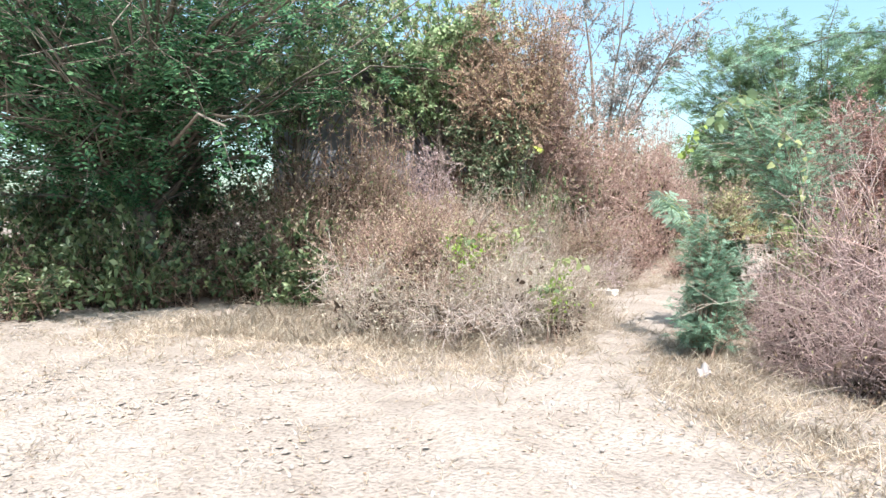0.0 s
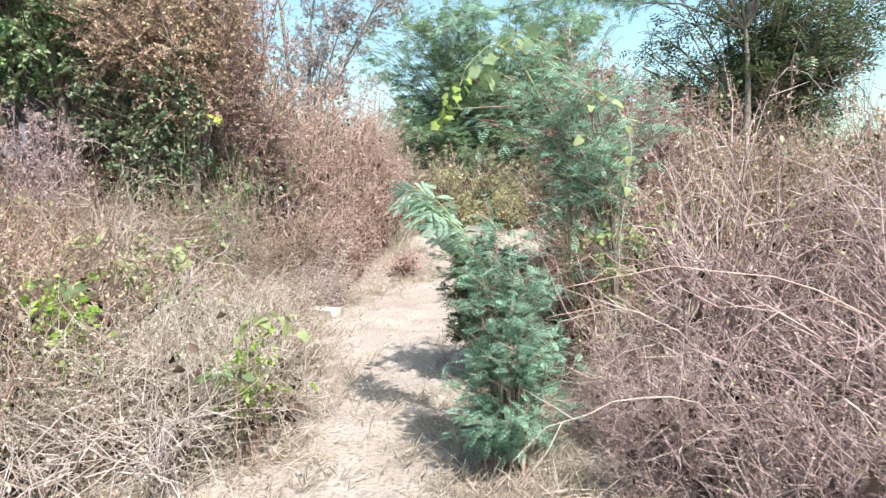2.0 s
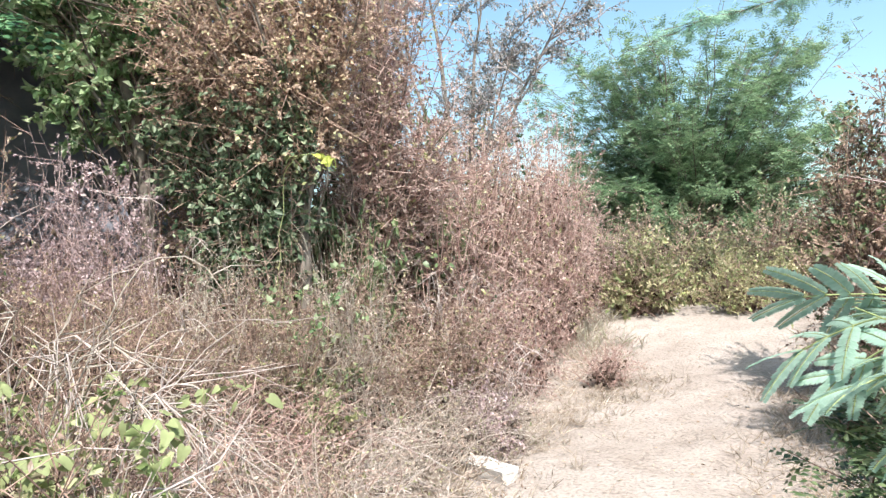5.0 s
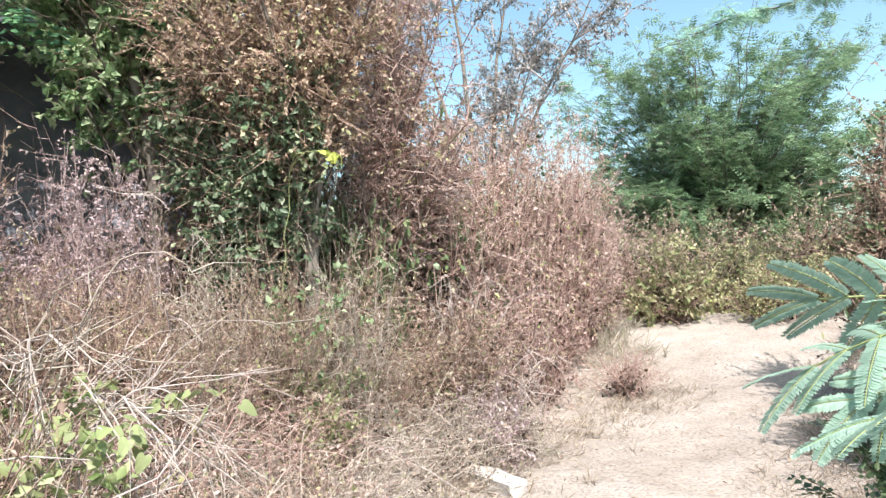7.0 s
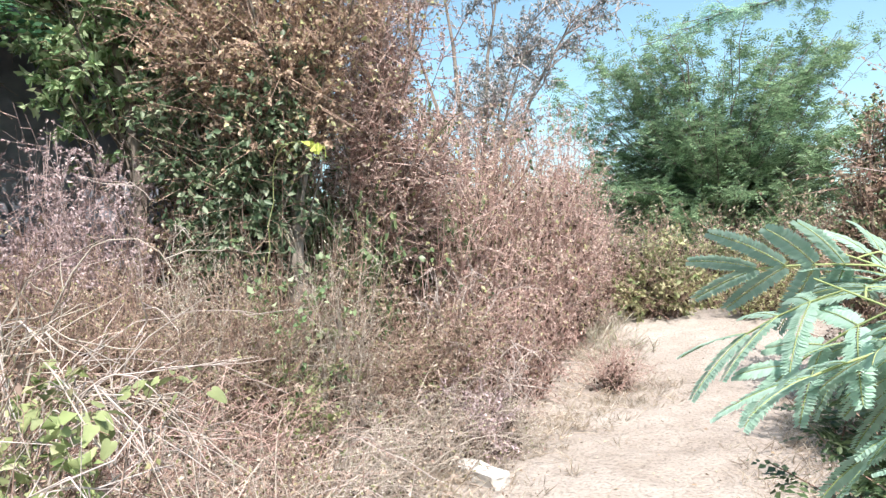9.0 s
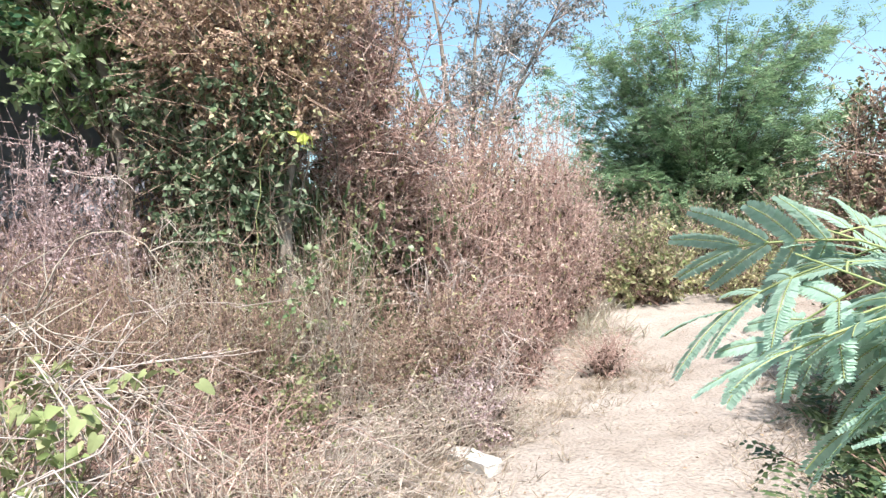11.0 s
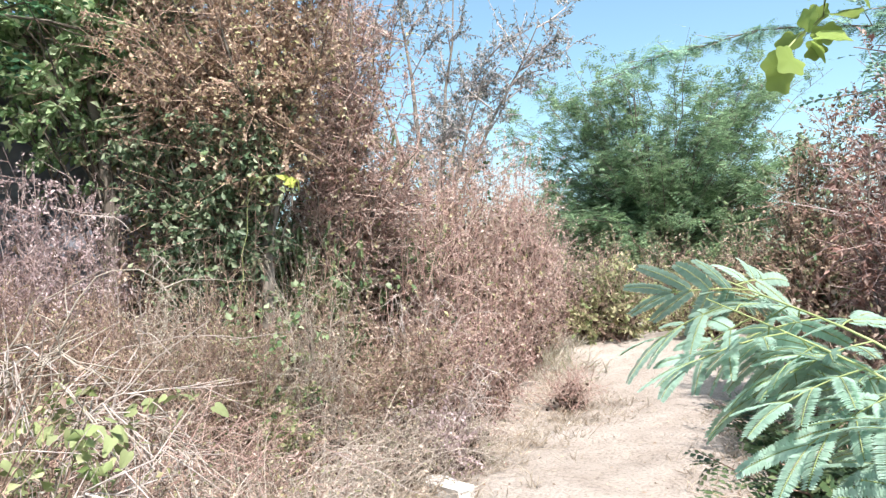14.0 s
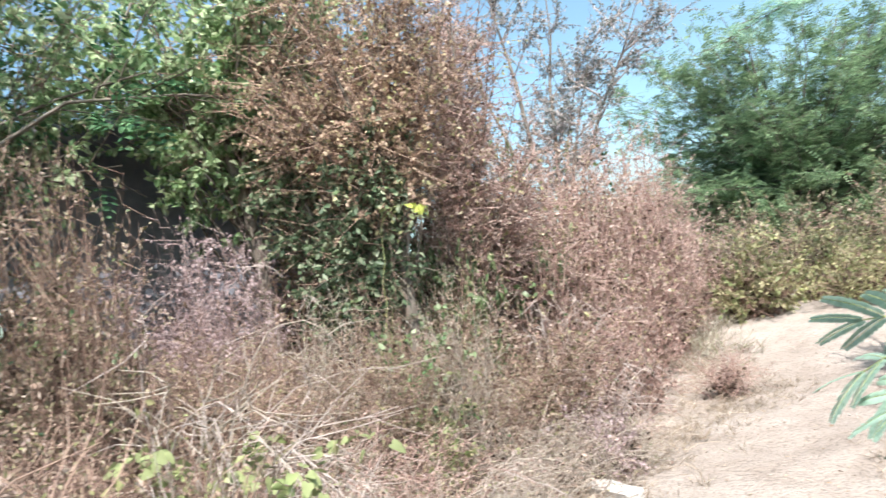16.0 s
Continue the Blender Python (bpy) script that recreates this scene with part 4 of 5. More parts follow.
V = np.random.default_rng(61)
leafy_vine("broadleaf_vine", [at_ground(1.6, 5.7), (1.5, 5.65, 1.4), (1.3, 5.6, 2.1), (1.05, 5.55, 2.24), (0.89, 5.53, 2.02), (0.79, 5.52, 1.83), (0.71, 5.5, 1.74)], 20, LEAF_VINE, V, M_GREENSTEM,
           "bright green broad-leaved vine hanging over the path", "vine", 0.004, 0.68, (0.36, 0.64), 0.1)
leafy_vine("broadleaf_vine", [at_ground(1.75, 5.75), (1.7, 5.7, 1.4), (1.5, 5.62, 2.15), (1.22, 5.58, 2.3), (1.06, 5.56, 2.12), (1.0, 5.56, 1.98)], 18, lobed_leaf("leaf", M_CREEPER, 0.095, 0.095, 5), V, M_GREENSTEM,
           "dark green broad-leaved vine hanging over the path", "vine", 0.004, 0.55, (0.6, 1.05), 0.12)
leafy_vine("broadleaf_vine", [at_ground(1.65, 5.1), (1.7, 5.05, 1.0), (1.8, 5.0, 1.6), (1.6, 5.05, 1.9), (1.5, 5.1, 1.55)], 22, LEAF_SPROUT, V, M_TWIG,
           "yellow-green vine climbing over the brambles", "vine", 0.003, 0.35, (0.6, 1.05))
for x, y, z, n, lf in ((-1.25, 6.08, 1.0, 12, LEAF_SPROUT), (-1.13, 6.33, 1.08, 7, LEAF_SPROUT), (-1.42, 5.95, 0.8, 14, LEAF_SPROUT), (-1.6, 6.2, 1.0, 10, LEAF_SPROUT), (-1.2, 6.0, 0.7, 12, LEAF_SPROUT),
                       (-1.25, 4.75, 0.98, 16, LEAF_GREEN), (-0.02, 4.4, 0.82, 10, LEAF_SPROUT), (-0.3, 4.5, 0.55, 12, LEAF_GREEN), (-1.75, 8.6, 0.98, 16, LEAF_SPROUT), (-1.7, 8.7, 0.7, 12, LEAF_SPROUT),
                       (-1.5, 5.85, 0.95, 16, LEAF_SPROUT), (-1.35, 6.2, 0.65, 16, LEAF_SPROUT), (-1.75, 5.9, 1.15, 14, LEAF_SPROUT), (-1.15, 5.8, 0.55, 14, LEAF_SPROUT),
                       (-1.65, 9.1, 1.5, 10, LEAF_GREEN), (-1.38, 9.4, 1.5, 8, LEAF_GREEN), (-2.1, 8.75, 2.3, 9, LEAF_SPROUT), (-2.6, 8.6, 1.6, 14, LEAF_GREEN)):
    leafy_vine("creeper_sprout", [at_ground(x - 0.25, y + 0.15), (x - 0.2, y + 0.1, z * 0.55), (x - 0.08, y, z * 0.95), (x, y, z), (x + 0.14, y - 0.03, z * 0.93)], 2 * n, lf, V, M_TWIGB,
               "pale green leafy creeper sprout among dry stalks" if lf is LEAF_SPROUT else "fresh green leafy sprout among dry stalks", "creeper", 0.003, 0.45, (0.45, 1.05), 0.16)


leafy_vine("broadleaf_vine", [at_ground(-2.4, 8.8), (-2.35, 8.75, 1.3), (-2.15, 8.6, 2.15), (-1.97, 8.5, 2.23), (-1.82, 8.48, 2.2), (-1.68, 8.47, 2.16)], 10, lobed_leaf("leaf", M_YELLOW, 0.07, 0.06, 3), V, M_GREENSTEM,
           "yellow-green vine leaves against the dark creeper", "vine", 0.003, 0.72, (0.8, 1.2), 0.05)


def creeper_tangle(seed, x, y, balls, n, size, leaf, label):
    ob = plant("creeper_tangle", np.random.default_rng(seed), balls, 16, 90, n, size, (M_TWIGB, M_GREENSTEM, leaf), 0.004, 0.0018, 0.22, 0.12, 0.25, 0.2, 0.2, None, 0.3, 0.72)
    put(ob, x, y)
    return tagged(ob, label, "creeper")


creeper_tangle(201, -1.45, 6.05, [(0, 0, 0.72, 0.35, 0.28, 0.24), (-0.3, 0.1, 0.92, 0.3, 0.25, 0.16), (0.25, 0.05, 0.85, 0.22, 0.2, 0.14)], 520, 0.05, M_SPROUT, "yellow-green leafy creeper tangled in dry stalks")
creeper_tangle(202, -1.95, 6.35, [(0, 0, 0.8, 0.35, 0.28, 0.2), (-0.3, 0.1, 0.95, 0.25, 0.2, 0.14)], 380, 0.045, M_SPROUT, "yellow-green leafy creeper tangled in dry stalks")
creeper_tangle(203, -1.72, 8.15, [(0, 0, 0.8, 0.26, 0.2, 0.2), (0.1, 0, 0.55, 0.2, 0.2, 0.2)], 330, 0.035, M_SPROUT, "pale green leafy creeper low in the thicket")
creeper_tangle(204, -1.9, 8.25, [(0, 0, 1.3, 0.4, 0.25, 0.14), (0.4, 0.2, 1.4, 0.25, 0.2, 0.1)], 260, 0.045, M_CREEPER, "fresh green creeper leaves among brown twigs")
creeper_tangle(206, -1.12, 4.62, [(0, 0, 0.78, 0.2, 0.16, 0.18), (-0.1, 0.05, 0.95, 0.14, 0.12, 0.1)], 300, 0.045, M_VINE, "fresh green leafy creeper over straw stalks")
creeper_tangle(207, -0.25, 4.7, [(0, 0, 0.55, 0.12, 0.12, 0.12)], 120, 0.042, M_VINE, "small fresh green creeper over straw stalks")
creeper_tangle(205, 1.85, 5.3, [(0, 0, 1.25, 0.3, 0.3, 0.3), (-0.2, 0, 0.95, 0.2, 0.2, 0.2)], 420, 0.04, M_SPROUT, "yellow-green leafy creeper over the brambles")


def cane_clump(name, x, y, canes, reach, high, rng, mat, label, category, lean=(0, 0), r=0.007, twiggy=5):
    """Bare arching canes from one root, each a part with its side twigs."""
    thing = tagged(new(name), label, category)
    thing.location = at_ground(x, y)
    for _ in range(canes):
        a = rng.uniform(0, 6.28)
        ln = reach * rng.uniform(0.55, 1.15)
        h = high * rng.uniform(0.6, 1.1)
        end = np.array([math.cos(a) * ln + lean[0], math.sin(a) * ln + lean[1], h * rng.uniform(0.55, 1.0)])
        c = end * np.array([0.35, 0.35, 0]) + np.array([0, 0, h * 1.25])
        P = bezier(np.array([[rng.normal(0, 0.06), rng.normal(0, 0.06), -0.03]]), c[None], end[None], 12)
        P[:, 1:] += rng.normal(0, 0.012, P[:, 1:].shape)
        cane = part("cane", Build().tubes(P, r * rng.uniform(0.6, 1.2) * np.linspace(1, 0.3, 12)[None], 5).mesh("cane", mat), thing)
        q, d, _ = along(rng, P, 0.25, 0.98, twiggy)
        o = rand_dirs(rng, twiggy) + d
        e = q + o / np.linalg.norm(o, axis=1, keepdims=True) * rng.uniform(0.12, 0.4, twiggy)[:, None]
        b = Build().tubes(np.stack([q, (q + e) / 2 + rng.normal(0, 0.02, q.shape), e], 1), 0.0032 * np.array([1, 0.8, 0.4]))
        tagged(part("twigwork", b.mesh("twigwork", mat), cane), kind="stuff")
    return thing


C = np.random.default_rng(71)
for x, y, n, reach, high, lean in ((2.2, 4.15, 8, 1.0, 0.75, (-0.3, 0)), (2.9, 3.7, 9, 1.1, 1.0, (-0.5, 0)), (2.0, 5.0, 9, 0.7, 1.0, (-0.1, 0)), (3.3, 4.6, 10, 1.0, 1.6, (-0.4, -0.2)), (2.5, 5.9, 8, 0.8, 1.9, (-0.2, 0))):
    cane_clump("bramble_canes", x, y, n, reach, high, C, M_TWIGR if n % 2 else M_TWIG, "pale arching bare canes over the brambles", "bramble", lean, 0.0048)
for x, y, n, reach, high, lean in ((-1.7, 6.25, 7, 0.6, 1.35, (0.15, 0.2)), (-2.0, 6.9, 5, 0.6, 1.2, (0.1, 0.2)), (-2.1, 4.25, 10, 0.55, 0.75, (0, -0.3)), (-0.5, 4.3, 14, 0.5, 0.5, (0.05, -0.15)),
                                   (-0.95, 4.05, 10, 0.45, 0.45, (0, -0.15)),  (-2.6, 6.6, 4, 0.9, 1.7, (0.6, 0.3)), (-3.0, 8.3, 9, 0.6, 1.9, (0.2, 0)), (-1.2, 5.6, 9, 0.6, 1.0, (0.1, 0)), (-2.5, 7.6, 6, 0.8, 0.9, (0.2, 0.2)), (-1.3, 7.4, 5, 0.6, 0.6, (0, 0.3)),
                                   (-1.4, 10.0, 8, 0.6, 1.4, (0.3, -0.2)), (-0.9, 9.5, 8, 0.5, 0.8, (0.2, -0.2))):
    cane_clump("bare_canes", x, y, n, reach, high, C, M_TWIGL, "pale grey bare arching canes in the dry thicket", "dry canes", lean, 0.0055 if high > 0.8 else 0.0034, 7)


def stalk_tangle(x, y, n, reach, high, rng, mat, leaf, label, fine=1.0):
    """A heap of long, thin, bent stalks that arch and cross at all slopes, with a few dry leaves on them."""
    thing = tagged(new("stalk_tangle"), label, "dry stalks", "tangles of dry stalks")
    thing.location = at_ground(x, y)
    a = rng.uniform(0, 6.28, n)
    d = reach * np.sqrt(rng.random(n))
    p = np.stack([np.cos(a) * d, np.sin(a) * d, high * rng.uniform(0.0, 0.85, n) * (1.1 - d / reach * 0.6)], 1)
    w = rand_dirs(rng, n)
    w[:, 2] = np.abs(w[:, 2]) * 0.45 + 0.05
    ln = rng.uniform(0.25, 0.8, n)[:, None]
    e = p + w * ln
    c = (p + e) / 2 + np.array([0, 0, 1.0]) * ln * rng.uniform(0.0, 0.4, n)[:, None] + rng.normal(0, 0.05, p.shape)
    P = bezier(p, c, e, 6)
    P[..., 2] = np.maximum(P[..., 2], 0.0)
    tagged(part("stalkwork", Build().tubes(P, fine * rng.uniform(0.0012, 0.0027, n)[:, None] * np.linspace(1, 0.5, 6)[None]).mesh("stalkwork", mat), thing), kind="stuff")
    m = n * 4
    g, dd, _ = along(rng, P, 0.1, 1.0, m)
    L = rng.uniform(0.012, 0.034, m)
    tagged(part("foliage", Build().leaves(g, rand_dirs(rng, m) + 0.3 * dd, rand_dirs(rng, m), L, L * 0.5).mesh("foliage", leaf), thing), kind="stuff")
    return thing


K = np.random.default_rng(75)
for x, y in spread(K, 22, -3.4, -0.5, 6.3, 9.2, lambda x, y: 0.35 < d_left(x, y) < 2.9, 0.42):
    far = min(1.0, d_left(x, y) / 1.4)
    stalk_tangle(x, y, 170, 0.5, 0.3 + 0.75 * far, K, M_TWIG if far < 0.8 else (M_TWIG, M_TWIGB, M_TWIGR)[int(K.integers(3))], M_DRY if K.random() < 0.6 else M_PINK, "tangle of long thin dry stalks in the thicket")
for x, y in spread(K, 9, -3.0, -0.3, 3.9, 5.6, lambda x, y: d_left(x, y) > 0.85 and x > 2.4 - 0.746 * (y + 1.25), 0.5):
    stalk_tangle(x, y, 210, 0.5, 0.75, K, M_TWIG if K.random() < 0.4 else M_TWIGB, M_TAN, "tangle of straw-coloured dry stalks at the thicket's edge", 0.65)


for x, y, n, reach, high, lean in ((-2.0, 6.3, 10, 0.45, 1.5, (0.35, 0.05)), (-2.05, 6.3, 5, 0.6, 1.35, (0.6, 0.1))):
    cane_clump("bare_canes", x, y, n, reach, high, K, M_CANE, "pale bare arching canes fanning from one root", "dry canes", lean, 0.0054, 7)


# ---- leafy mesquite branch reaching over the path ----
M_BRANCH = leaf_mat("leaf_mesquite_pale", [(0.4, 0.56, 0.45), (0.46, 0.62, 0.52), (0.52, 0.68, 0.58)], 0.5, 0.8, 0.06)


def frond_mesh(rng, pinnae, length):
    """A twice-feathered leaf in two meshes: its ribs and the small, close-set leaflets down each rib."""
    ribs, b = Build(), Build()
    axis = 0.035 + 0.02 * pinnae
    y = np.linspace(0, axis, 6)
    ribs.tubes(np.stack([0 * y, y, -0.15 * y * y / axis], 1)[None], np.full(6, 0.0013))
    for k in range(pinnae):
        for sx in (-1, 1):
            at = 0.03 + (axis - 0.03) * k / max(1, pinnae - 1)
            ang = sx * (1.15 - 0.75 * k / max(1, pinnae - 1)) + rng.normal(0, 0.1)
            L, t = length * rng.uniform(0.8, 1.1), np.linspace(0, 1, 27)
            way = np.array([math.sin(ang), math.cos(ang), rng.normal(-0.05, 0.15)])
            rib = np.array([0, at, -0.15 * at * at / axis]) + way * (L * t)[:, None] - np.array([0, 0, 1.0]) * (0.25 * L * t ** 2)[:, None]
            ribs.tubes(rib[None], np.full(27, 0.0008))
            side = np.array([math.cos(ang), -math.sin(ang), rng.normal(0, 0.25)])
            up = np.cross(side, way)
            size = 0.0155 * np.sin(np.pi * (0.2 + 0.68 * t[1:])) ** 0.6
            for sg in (-1, 1):
                d = sg * side + 0.45 * way + rng.normal(0, 0.05, (26, 3)) - np.array([0, 0, 0.12])
                b.leaves(rib[1:], d, np.repeat(up[None] * np.sign(up[2] or 1), 26, 0), size, np.full(26, 0.0062), 0.05)
    return ribs.mesh("rib", M_GREENSTEM), b.mesh("frond", M_BRANCH)


F = np.random.default_rng(81)
FRONDS = [frond_mesh(F, p, k) for p, k in ((3, 0.085), (3, 0.075), (4, 0.08))]
branch_plant = tagged(new("mesquite_shoot"), "pale green feathery mesquite branch reaching over the path", "branch")
FOOT = np.array(at_ground(1.04, 4.95))
branch_plant.location = FOOT
for line, n in (([(0, 0, -0.02), (-0.02, 0.02, 0.7), (-0.14, 0.04, 1.08), (-0.32, 0.1, 1.25), (-0.49, 0.34, 1.34)], 22),
                ([(-0.08, 0.03, 0.95), (-0.18, 0.1, 1.14), (-0.3, 0.2, 1.28), (-0.46, 0.44, 1.37)], 13),
                ([(-0.05, 0.02, 0.8), (-0.1, 0.05, 0.98), (-0.22, 0.1, 1.08), (-0.3, 0.18, 1.1)], 3)):
    P = np.asarray(line, float)
    tt = np.linspace(0, len(P) - 1, 20)
    Cn = np.stack([np.interp(tt, np.arange(len(P)), P[:, j]) for j in range(3)], 1)
    for _ in range(3):
        Cn[1:-1] = (Cn[:-2] + 2 * Cn[1:-1] + Cn[2:]) / 4
    part("stem", Build().tubes(Cn[None], np.linspace(0.0042, 0.001, 20)[None], 5).mesh("stem", M_GREENSTEM), branch_plant)
    for j in range(n):
        f = 0.5 + 0.49 * (j + 0.5 * F.random()) / n
        k = min(int(f * 19), 18)
        p = Cn[k] + (Cn[k + 1] - Cn[k]) * (f * 19 - k)
        d = Cn[k + 1] - Cn[k]
        heading = math.atan2(d[1], d[0]) - math.pi / 2 + (1 if j % 2 else -1) * F.uniform(0.5, 1.3)
        ob = tagged(part("frond", FRONDS[j % 3][1], branch_plant), kind="stuff")
        tagged(part("rib", FRONDS[j % 3][0], ob), kind="stuff")
        ob.matrix_basis = Matrix.LocRotScale(Vector(p), Euler((F.uniform(-0.7, 0.35), F.normal(0, 0.4), heading)), None)


# ---- stones and scraps ----
def rough_stone(name, mat, size, seed, label, category, x, y, rz, sink=0.2, levels=3):
    bm = bmesh.new()
    bmesh.ops.create_icosphere(bm, subdivisions=levels, radius=0.5)
    for v in bm.verts:
        n = noise.noise(v.co * 2.3 + Vector((seed, 0, 0))) * 0.22 + noise.noise(v.co * 6 + Vector((0, seed, 0))) * 0.07
        v.co = Vector((v.co.x * size[0], v.co.y * size[1], v.co.z * size[2])) * (1 + n)
    me = bm_mesh(name, bm, mat)
    ob = tagged(new(name, me), label, category)
    ob.matrix_basis = pose(x, y, float(gz(x, y)) + size[2] * (0.5 - sink), 0, 0, rz)
    return ob


def slab_stone():
    bm = bmesh.new()
    bmesh.ops.create_cube(bm, size=1.0)
    bmesh.ops.scale(bm, vec=(0.5, 0.15, 0.11), verts=bm.verts[:])
    bmesh.ops.subdivide_edges(bm, edges=bm.edges[:], cuts=5, use_grid_fill=True)
    for v in bm.verts:
        k = noise.noise(v.co * 9) * 0.05 + noise.noise(v.co * 24) * 0.025
        v.co += v.co.normalized() * k
        v.co.y *= 1 - 0.35 * (v.co.x + 0.25)
        v.co.z *= 1 - 0.5 * abs(v.co.x)
    bmesh.ops.smooth_vert(bm, verts=bm.verts[:], factor=0.5, use_axis_x=True, use_axis_y=True, use_axis_z=True)
    ob = tagged(new("white_stone", bm_mesh("white_stone", bm, M_STONE)), "long whitish stone lying in dry grass beside the path", "stone")
    ob.matrix_basis = pose(-0.8, 8.68, float(gz(-0.8, 8.68)) + 0.03, 7, -4, -42)


slab_stone()
rough_stone("grey_stone", M_ROCK, (0.34, 0.26, 0.2), 4.0, "rough grey stone half hidden in dry grass", "stone", -2.2, 8.65, 20)
rough_stone("grey_stone", M_ROCK, (0.22, 0.18, 0.14), 7.0, "small grey stone half hidden in dry grass", "stone", -2.0, 8.45, 70)


def scrap():
    n = 9
    rng = np.random.default_rng(3)
    g = np.linspace(-0.5, 0.5, n)
    X, Y = np.meshgrid(g, g)
    Z = 0.035 * np.sin(7 * X + 2 * Y) + 0.03 * np.sin(9 * Y - 3 * X) + 0.07 + 0.09 * Y + rng.normal(0, 0.008, X.shape)
    i = np.arange(n * n).reshape(n, n)
    Q = np.stack([i[:-1, :-1], i[:-1, 1:], i[1:, 1:], i[1:, :-1]], -1).reshape(-1, 4)
    me = mesh_of("paper_scrap", np.stack([X * 0.09, Y * 0.14, Z * 0.7], -1), [], Q, M_PAPER)
    ob = tagged(new("paper_scrap", me), "crumpled pale paper scrap lying in dry grass", "litter")
    so = ob.modifiers.new("thick", "SOLIDIFY")
    so.thickness = 0.003
    ob.matrix_basis = pose(1.137, 3.887, float(gz(1.137, 3.887)), 0, 0, 15)


scrap()


# ---- grass and litter ----
def grass(name, label, n, x0, x1, y0, y1, keep, tall, rng, mat):
    """Tufts of dry blades where keep(x, y) gives a share above a random number."""
    tx, ty = rng.uniform(x0, x1, n), rng.uniform(y0, y1, n)
    ok = keep(tx, ty) > rng.random(n)
    tx, ty = tx[ok], ty[ok]
    per = 7
    bx, by = np.repeat(tx, per) + rng.normal(0, 0.035, len(tx) * per), np.repeat(ty, per) + rng.normal(0, 0.035, len(ty) * per)
    m = len(bx)
    a = rng.uniform(0, 6.28, m)
    lean = rng.uniform(0.2, 1.5, m)
    D = np.stack([np.cos(a) * lean, np.sin(a) * lean, np.ones(m) * rng.uniform(0.25, 1, m)], 1)
    base = np.stack([bx, by, gz(bx, by) - 0.005], 1)
    b = Build()
    L = tall * rng.uniform(0.35, 1.2, m)
    b.leaves(base, D, np.stack([np.cos(a + 2), np.sin(a + 2), np.ones(m) * 0.4], 1), L, rng.uniform(0.0025, 0.006, m), 0.3)
    tagged(new(name, b.mesh(name, mat)), label, "dry grass", kind="stuff")


G = np.random.default_rng(91)
verge = lambda x, y: np.exp(-((outside(x, y) - 0.15) / 0.35) ** 2) * 0.9
grass("dry_grass", "dry straw-coloured grass along the path", 17000, -5.5, 3.5, 2.6, 14.5, lambda x, y: verge(x, y) * np.where(y < 3.4, 0.8, 1.0), 0.13, G, M_STRAW)
grass("dry_grass", "dry straw-coloured grass below the thicket", 5200, -4.2, -0.4, 3.4, 9.3, lambda x, y: 0.8 * np.clip(outside(x, y) * 3, 0, 1) * np.clip((x + 4.4) / 0.8, 0, 1), 0.2, G, M_STRAW)
grass("dry_grass", "dry straw-coloured grass below the brambles", 5200, 0.7, 4.5, 1.0, 6.5, lambda x, y: np.clip((outside(x, y) + 0.25) * 1.6, 0, 0.9) * np.clip((y - 1.2) / 1.6, 0, 1) * np.clip((4.6 - x) / 1.2, 0, 1), 0.115, G, M_STRAW)
grass("dry_grass", "dry bleached grass at the hedge's foot", 5200, -1.5, 4.5, 12.0, 15.0, lambda x, y: np.clip((y - 12.5) * 0.5, 0, 1) * np.clip(outside(x, y) + 0.7, 0, 1), 0.3, G, M_TAN)
grass("dry_grass", "dry straw-coloured grass in front of the thicket", 3600, -4.6, 0.5, 2.2, 4.3, lambda x, y: np.clip((y - 2.5) * 0.5, 0, 0.7) * np.clip((0.2 - x) * 2.5, 0, 1), 0.12, G, M_STRAW)
grass("dry_grass", "sparse dry stubble on the clearing", 3600, -5.5, 2.0, -1.0, 4.0, lambda x, y: 0.35 * np.clip((1.5 - x) / 3, 0.1, 1), 0.07, G, M_STRAW)


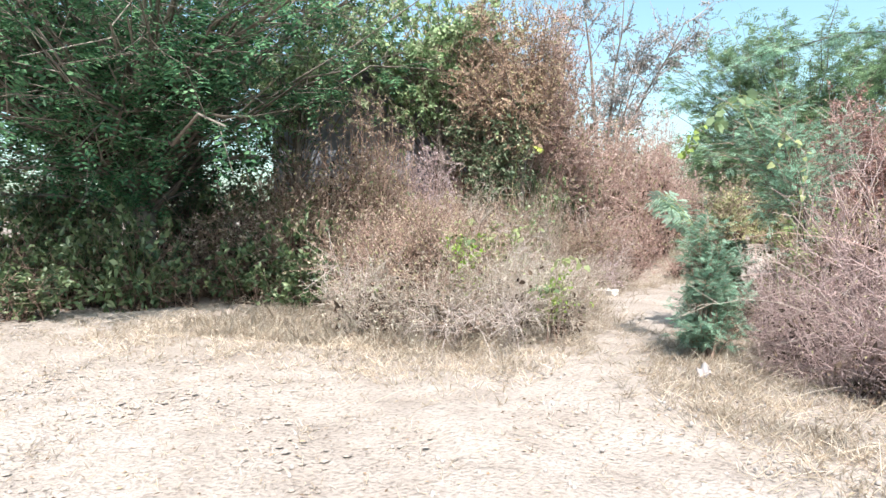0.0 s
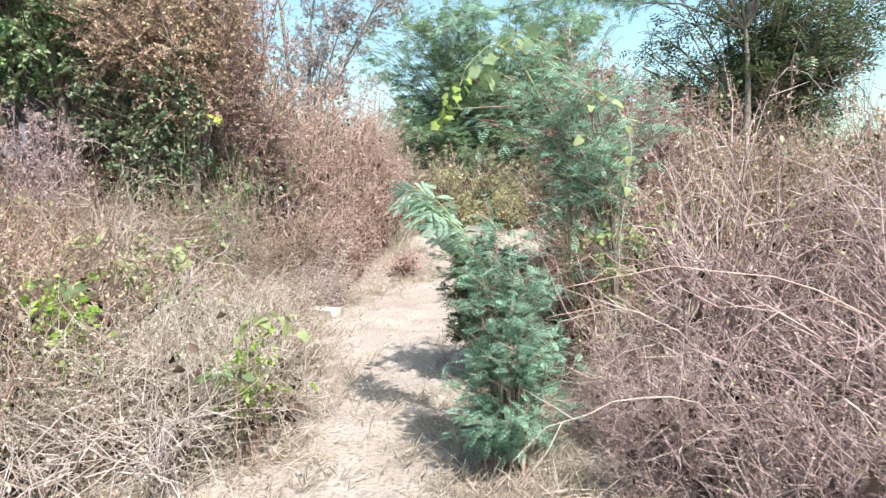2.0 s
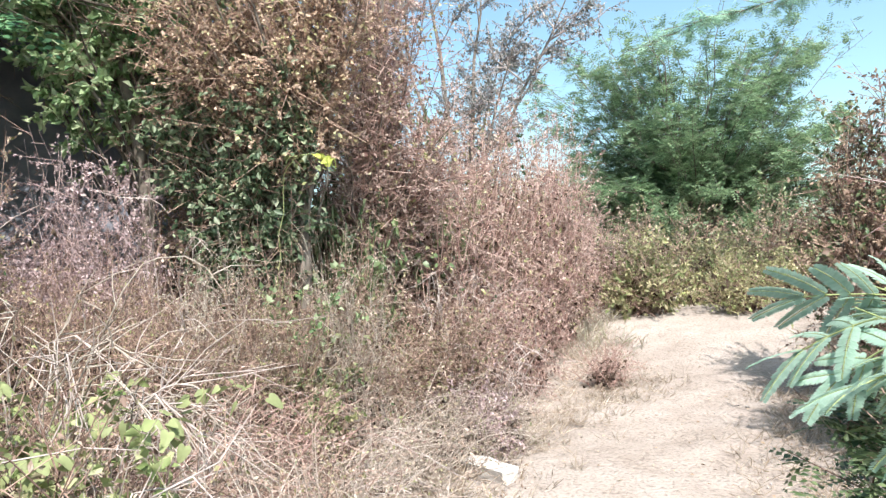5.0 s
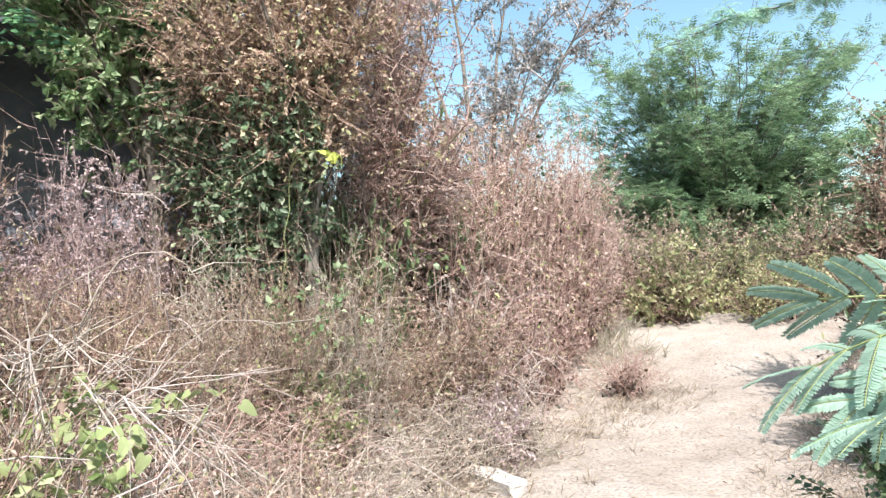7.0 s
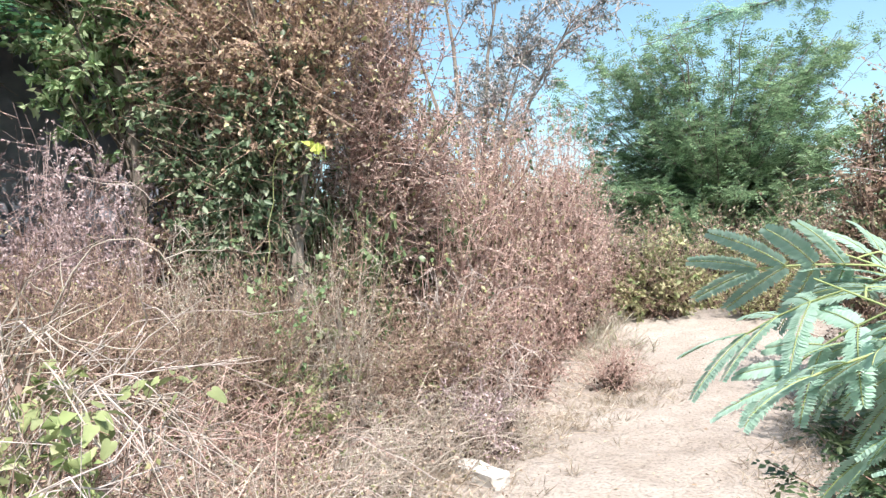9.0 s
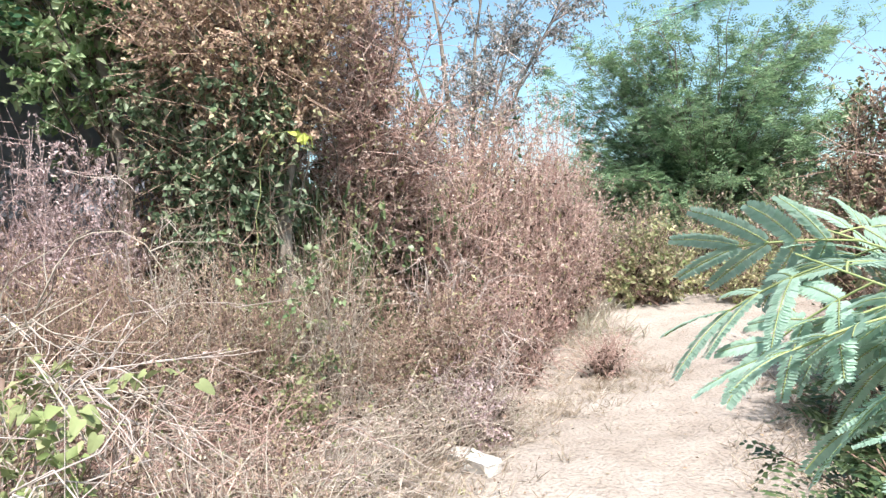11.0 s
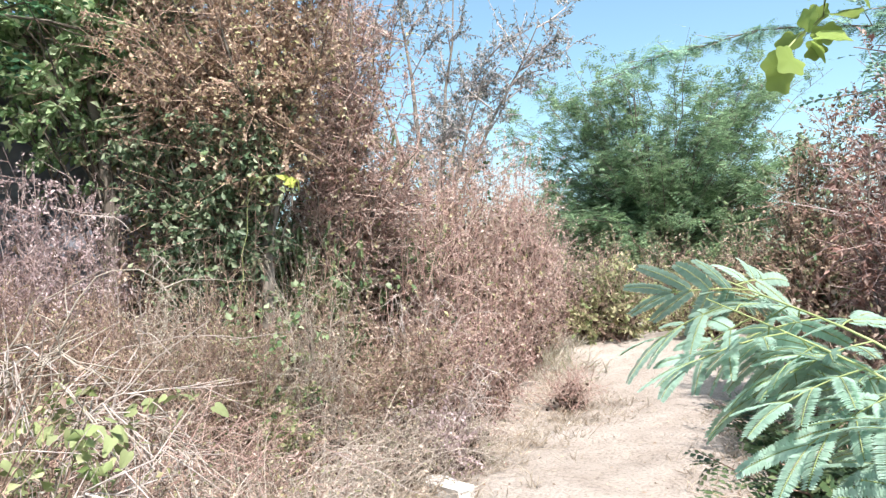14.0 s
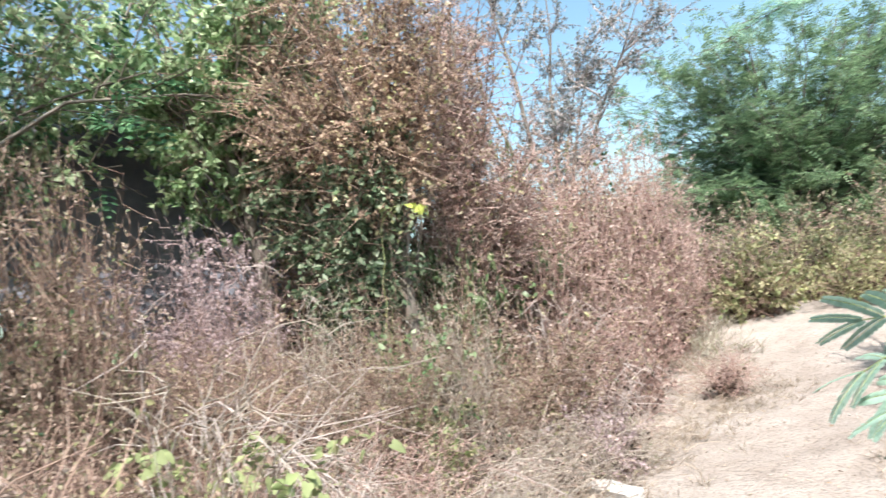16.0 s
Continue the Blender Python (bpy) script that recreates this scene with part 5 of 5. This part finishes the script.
def litter():
    b, n = Build(), 24000
    x, y = G.uniform(-6, 3.5, n), G.uniform(-1.5, 14, n)
    ok = np.clip(0.5 + outside(x, y) * 0.9, 0.1, 1) + (y < 4) * 0.2 > G.random(n)
    x, y = x[ok], y[ok]
    m = len(x)
    a = G.uniform(0, 6.28, m)
    b.leaves(np.stack([x, y, gz(x, y) + G.uniform(0.002, 0.012, m)], 1), np.stack([np.cos(a), np.sin(a), G.normal(0, 0.15, m)], 1),
             np.stack([G.normal(0, 0.4, m), G.normal(0, 0.4, m), np.ones(m)], 1), G.uniform(0.012, 0.045, m), G.uniform(0.006, 0.018, m), 0.3)
    tagged(new("leaf_litter", b.mesh("leaf_litter", M_LITTER)), "scattered dry leaf litter on sandy soil", "leaf litter", kind="stuff")
    b, n = Build(), 6500
    x, y = G.uniform(-5, 3, n), G.uniform(2, 14, n)
    ok = np.clip(0.4 + outside(x, y) * 1.2, 0.02, 1) > G.random(n)
    x, y = x[ok], y[ok]
    m = len(x)
    a, ln = G.uniform(0, 6.28, m), G.uniform(0.06, 0.32, m)
    z = gz(x, y) + G.uniform(0.004, 0.05, m)
    e = np.stack([np.cos(a) * ln, np.sin(a) * ln, G.uniform(-0.02, 0.1, m)], 1)
    p = np.stack([x, y, z], 1)
    b.tubes(np.stack([p, p + e / 2 + np.array([0, 0, 0.012]), p + e], 1), np.array([0.0022, 0.002, 0.0014]))
    tagged(new("fallen_straw", b.mesh("fallen_straw", M_STRAW)), "fallen straw and twigs lying on the soil", "straw", kind="stuff")
    n = 2600
    x, y = G.uniform(-5.5, 2.5, n), np.where(G.random(n) < 0.65, G.uniform(-1, 4, n), G.uniform(-1, 13, n))
    s = 0.004 + 0.016 * G.random(n) ** 2.5
    o = np.array([(1, 0, 0), (-1, 0, 0), (0, 1, 0), (0, -1, 0), (0, 0, 1), (0, 0, -1)], float)
    v = np.stack([x, y, gz(x, y)], 1)[:, None] + o[None] * s[:, None, None] * G.uniform(0.6, 1.2, (n, 6, 1))
    f = np.array([(0, 2, 4), (2, 1, 4), (1, 3, 4), (3, 0, 4), (2, 0, 5), (1, 2, 5), (3, 1, 5), (0, 3, 5)])
    tagged(new("pebbles", mesh_of("pebbles", v.reshape(-1, 3), (f[None] + np.arange(n)[:, None, None] * 6).reshape(-1, 3), [], M_ROCK)), "small scattered pebbles on the path", "pebbles", kind="stuff")


litter()


def clods():
    """Loose lumps of soil on the trampled clearing."""
    n = 7500
    x, y = G.uniform(-6, 1.2, n), G.uniform(-1.2, 4.2, n)
    ok = np.clip((1.3 - x) / 3.0, 0.08, 1) > G.random(n)
    x, y = x[ok], y[ok]
    n = len(x)
    s = 0.007 + 0.026 * G.random(n) ** 2.2
    o = np.array([(1, 0, 0), (0.5, 0.87, 0), (-0.5, 0.87, 0), (-1, 0, 0), (-0.5, -0.87, 0), (0.5, -0.87, 0), (0, 0, 0.5)], float)
    v = np.stack([x, y, gz(x, y) - 0.001], 1)[:, None] + o[None] * s[:, None, None] * G.uniform(0.55, 1.25, (n, 7, 1))
    f = np.array([(i, (i + 1) % 6, 6) for i in range(6)])
    tagged(new("soil_clods", mesh_of("soil_clods", v.reshape(-1, 3), (f[None] + np.arange(n)[:, None, None] * 7).reshape(-1, 3), [], M_GROUND)), "loose lumps of dry soil on the clearing", "soil clods", kind="stuff")


clods()


def far_woods():
    """A belt of scrub that closes the view all round."""
    rng, b = np.random.default_rng(101), Build()
    n, per = 420, 70
    a = rng.uniform(0, 6.28, n)
    d = rng.uniform(48, 85, n)
    w, h = rng.uniform(2.0, 4.5, n), rng.uniform(1.8, 4.6, n)
    c = np.stack([d * np.sin(a), 6 + d * np.cos(a)], 1)
    u = rand_dirs(rng, n * per)
    i = np.repeat(np.arange(n), per)
    p = np.stack([c[i, 0] + u[:, 0] * w[i], c[i, 1] + u[:, 1] * w[i], np.abs(u[:, 2]) * h[i] * rng.uniform(0.3, 1, n * per)], 1)
    p[:, 2] += gz(p[:, 0], np.clip(p[:, 1], -60, 60))
    b.leaves(p, rand_dirs(rng, n * per), rand_dirs(rng, n * per), rng.uniform(0.35, 0.8, n * per), rng.uniform(0.25, 0.5, n * per), 0.3)
    tagged(new("far_woods", b.mesh("far_woods", M_DARK)), "distant green scrub woodland closing the view", "woods", kind="stuff")


far_woods()


# ---- mesquite with a long bough over the path ----
def bough_tree(x, y):
    rng = np.random.default_rng(111)
    thing = tagged(new("mesquite_tree"), "thin mesquite tree with a long feathery bough over the path", "tree")
    z = np.linspace(0, 1, 8)
    trunk = np.stack([0.15 * np.sin(2 * z), 0.1 * z, 2.5 * z - 0.05], 1)
    part("trunk", Build().tubes(trunk[None], (0.05 * (1.2 - 0.85 * z))[None], 7).mesh("trunk", M_BARK), thing)
    ends = np.array([(-2.9, -0.3, 2.55), (-1.9, -0.6, 3.3), (0.9, 0.4, 3.9), (-0.6, 0.8, 4.3), (0.4, -0.9, 3.7), (-1.1, -0.2, 3.9), (0.3, 0.2, 4.4), (-0.4, -0.5, 3.2), (0.7, -0.3, 3.1), (-0.9, 0.5, 3.0)])
    a = np.repeat(trunk[7:8], len(ends), 0)
    P = bezier(a, (a + ends) / 2 + np.array([0, 0, 0.75]), ends, 10)
    P[:, 1:-1] += rng.normal(0, 0.02, P[:, 1:-1].shape)
    for j in range(len(ends)):
        part("limb", Build().tubes(P[j:j + 1], np.linspace(0.013, 0.003, 10)[None], 5).mesh("limb", M_BARK), thing)
    q, d, _ = along(rng, P, 0.2, 1.0, 170)
    o = rand_dirs(rng, 170) * np.array([1, 1, 0.5]) + d
    e = q + o / np.linalg.norm(o, axis=1, keepdims=True) * rng.uniform(0.12, 0.4, 170)[:, None]
    q2, d, _ = along(rng, P[:2], 0.3, 1.0, 80)
    o = rand_dirs(rng, 80) * np.array([1, 1, 0.5]) + d
    q, e = np.concatenate([q, q2]), np.concatenate([e, q2 + o / np.linalg.norm(o, axis=1, keepdims=True) * rng.uniform(0.1, 0.32, 80)[:, None]])
    T = np.stack([q, (q + e) / 2, e], 1)
    tagged(part("twigwork", Build().tubes(T, np.array([0.005, 0.004, 0.002])).mesh("twigwork", M_BARK), thing), kind="stuff")
    g, d, _ = along(rng, T, 0.1, 1.0, 2700)
    b = Build()
    frond_leaves(rng, b, g, rand_dirs(rng, 2700) * np.array([1, 1, 0.4]) + 0.5 * d - np.array([0, 0, 0.2]), np.array([0, 0, 1.0]) + rng.normal(0, 0.3, (2700, 3)), rng.uniform(0.08, 0.15, 2700), 7, 0.012, 0.03)
    tagged(part("crown", b.mesh("crown", M_MESQ), thing), kind="stuff")
    put(thing, x, y, 0, 1.8, 1.46)


bough_tree(5.72, 14.3)
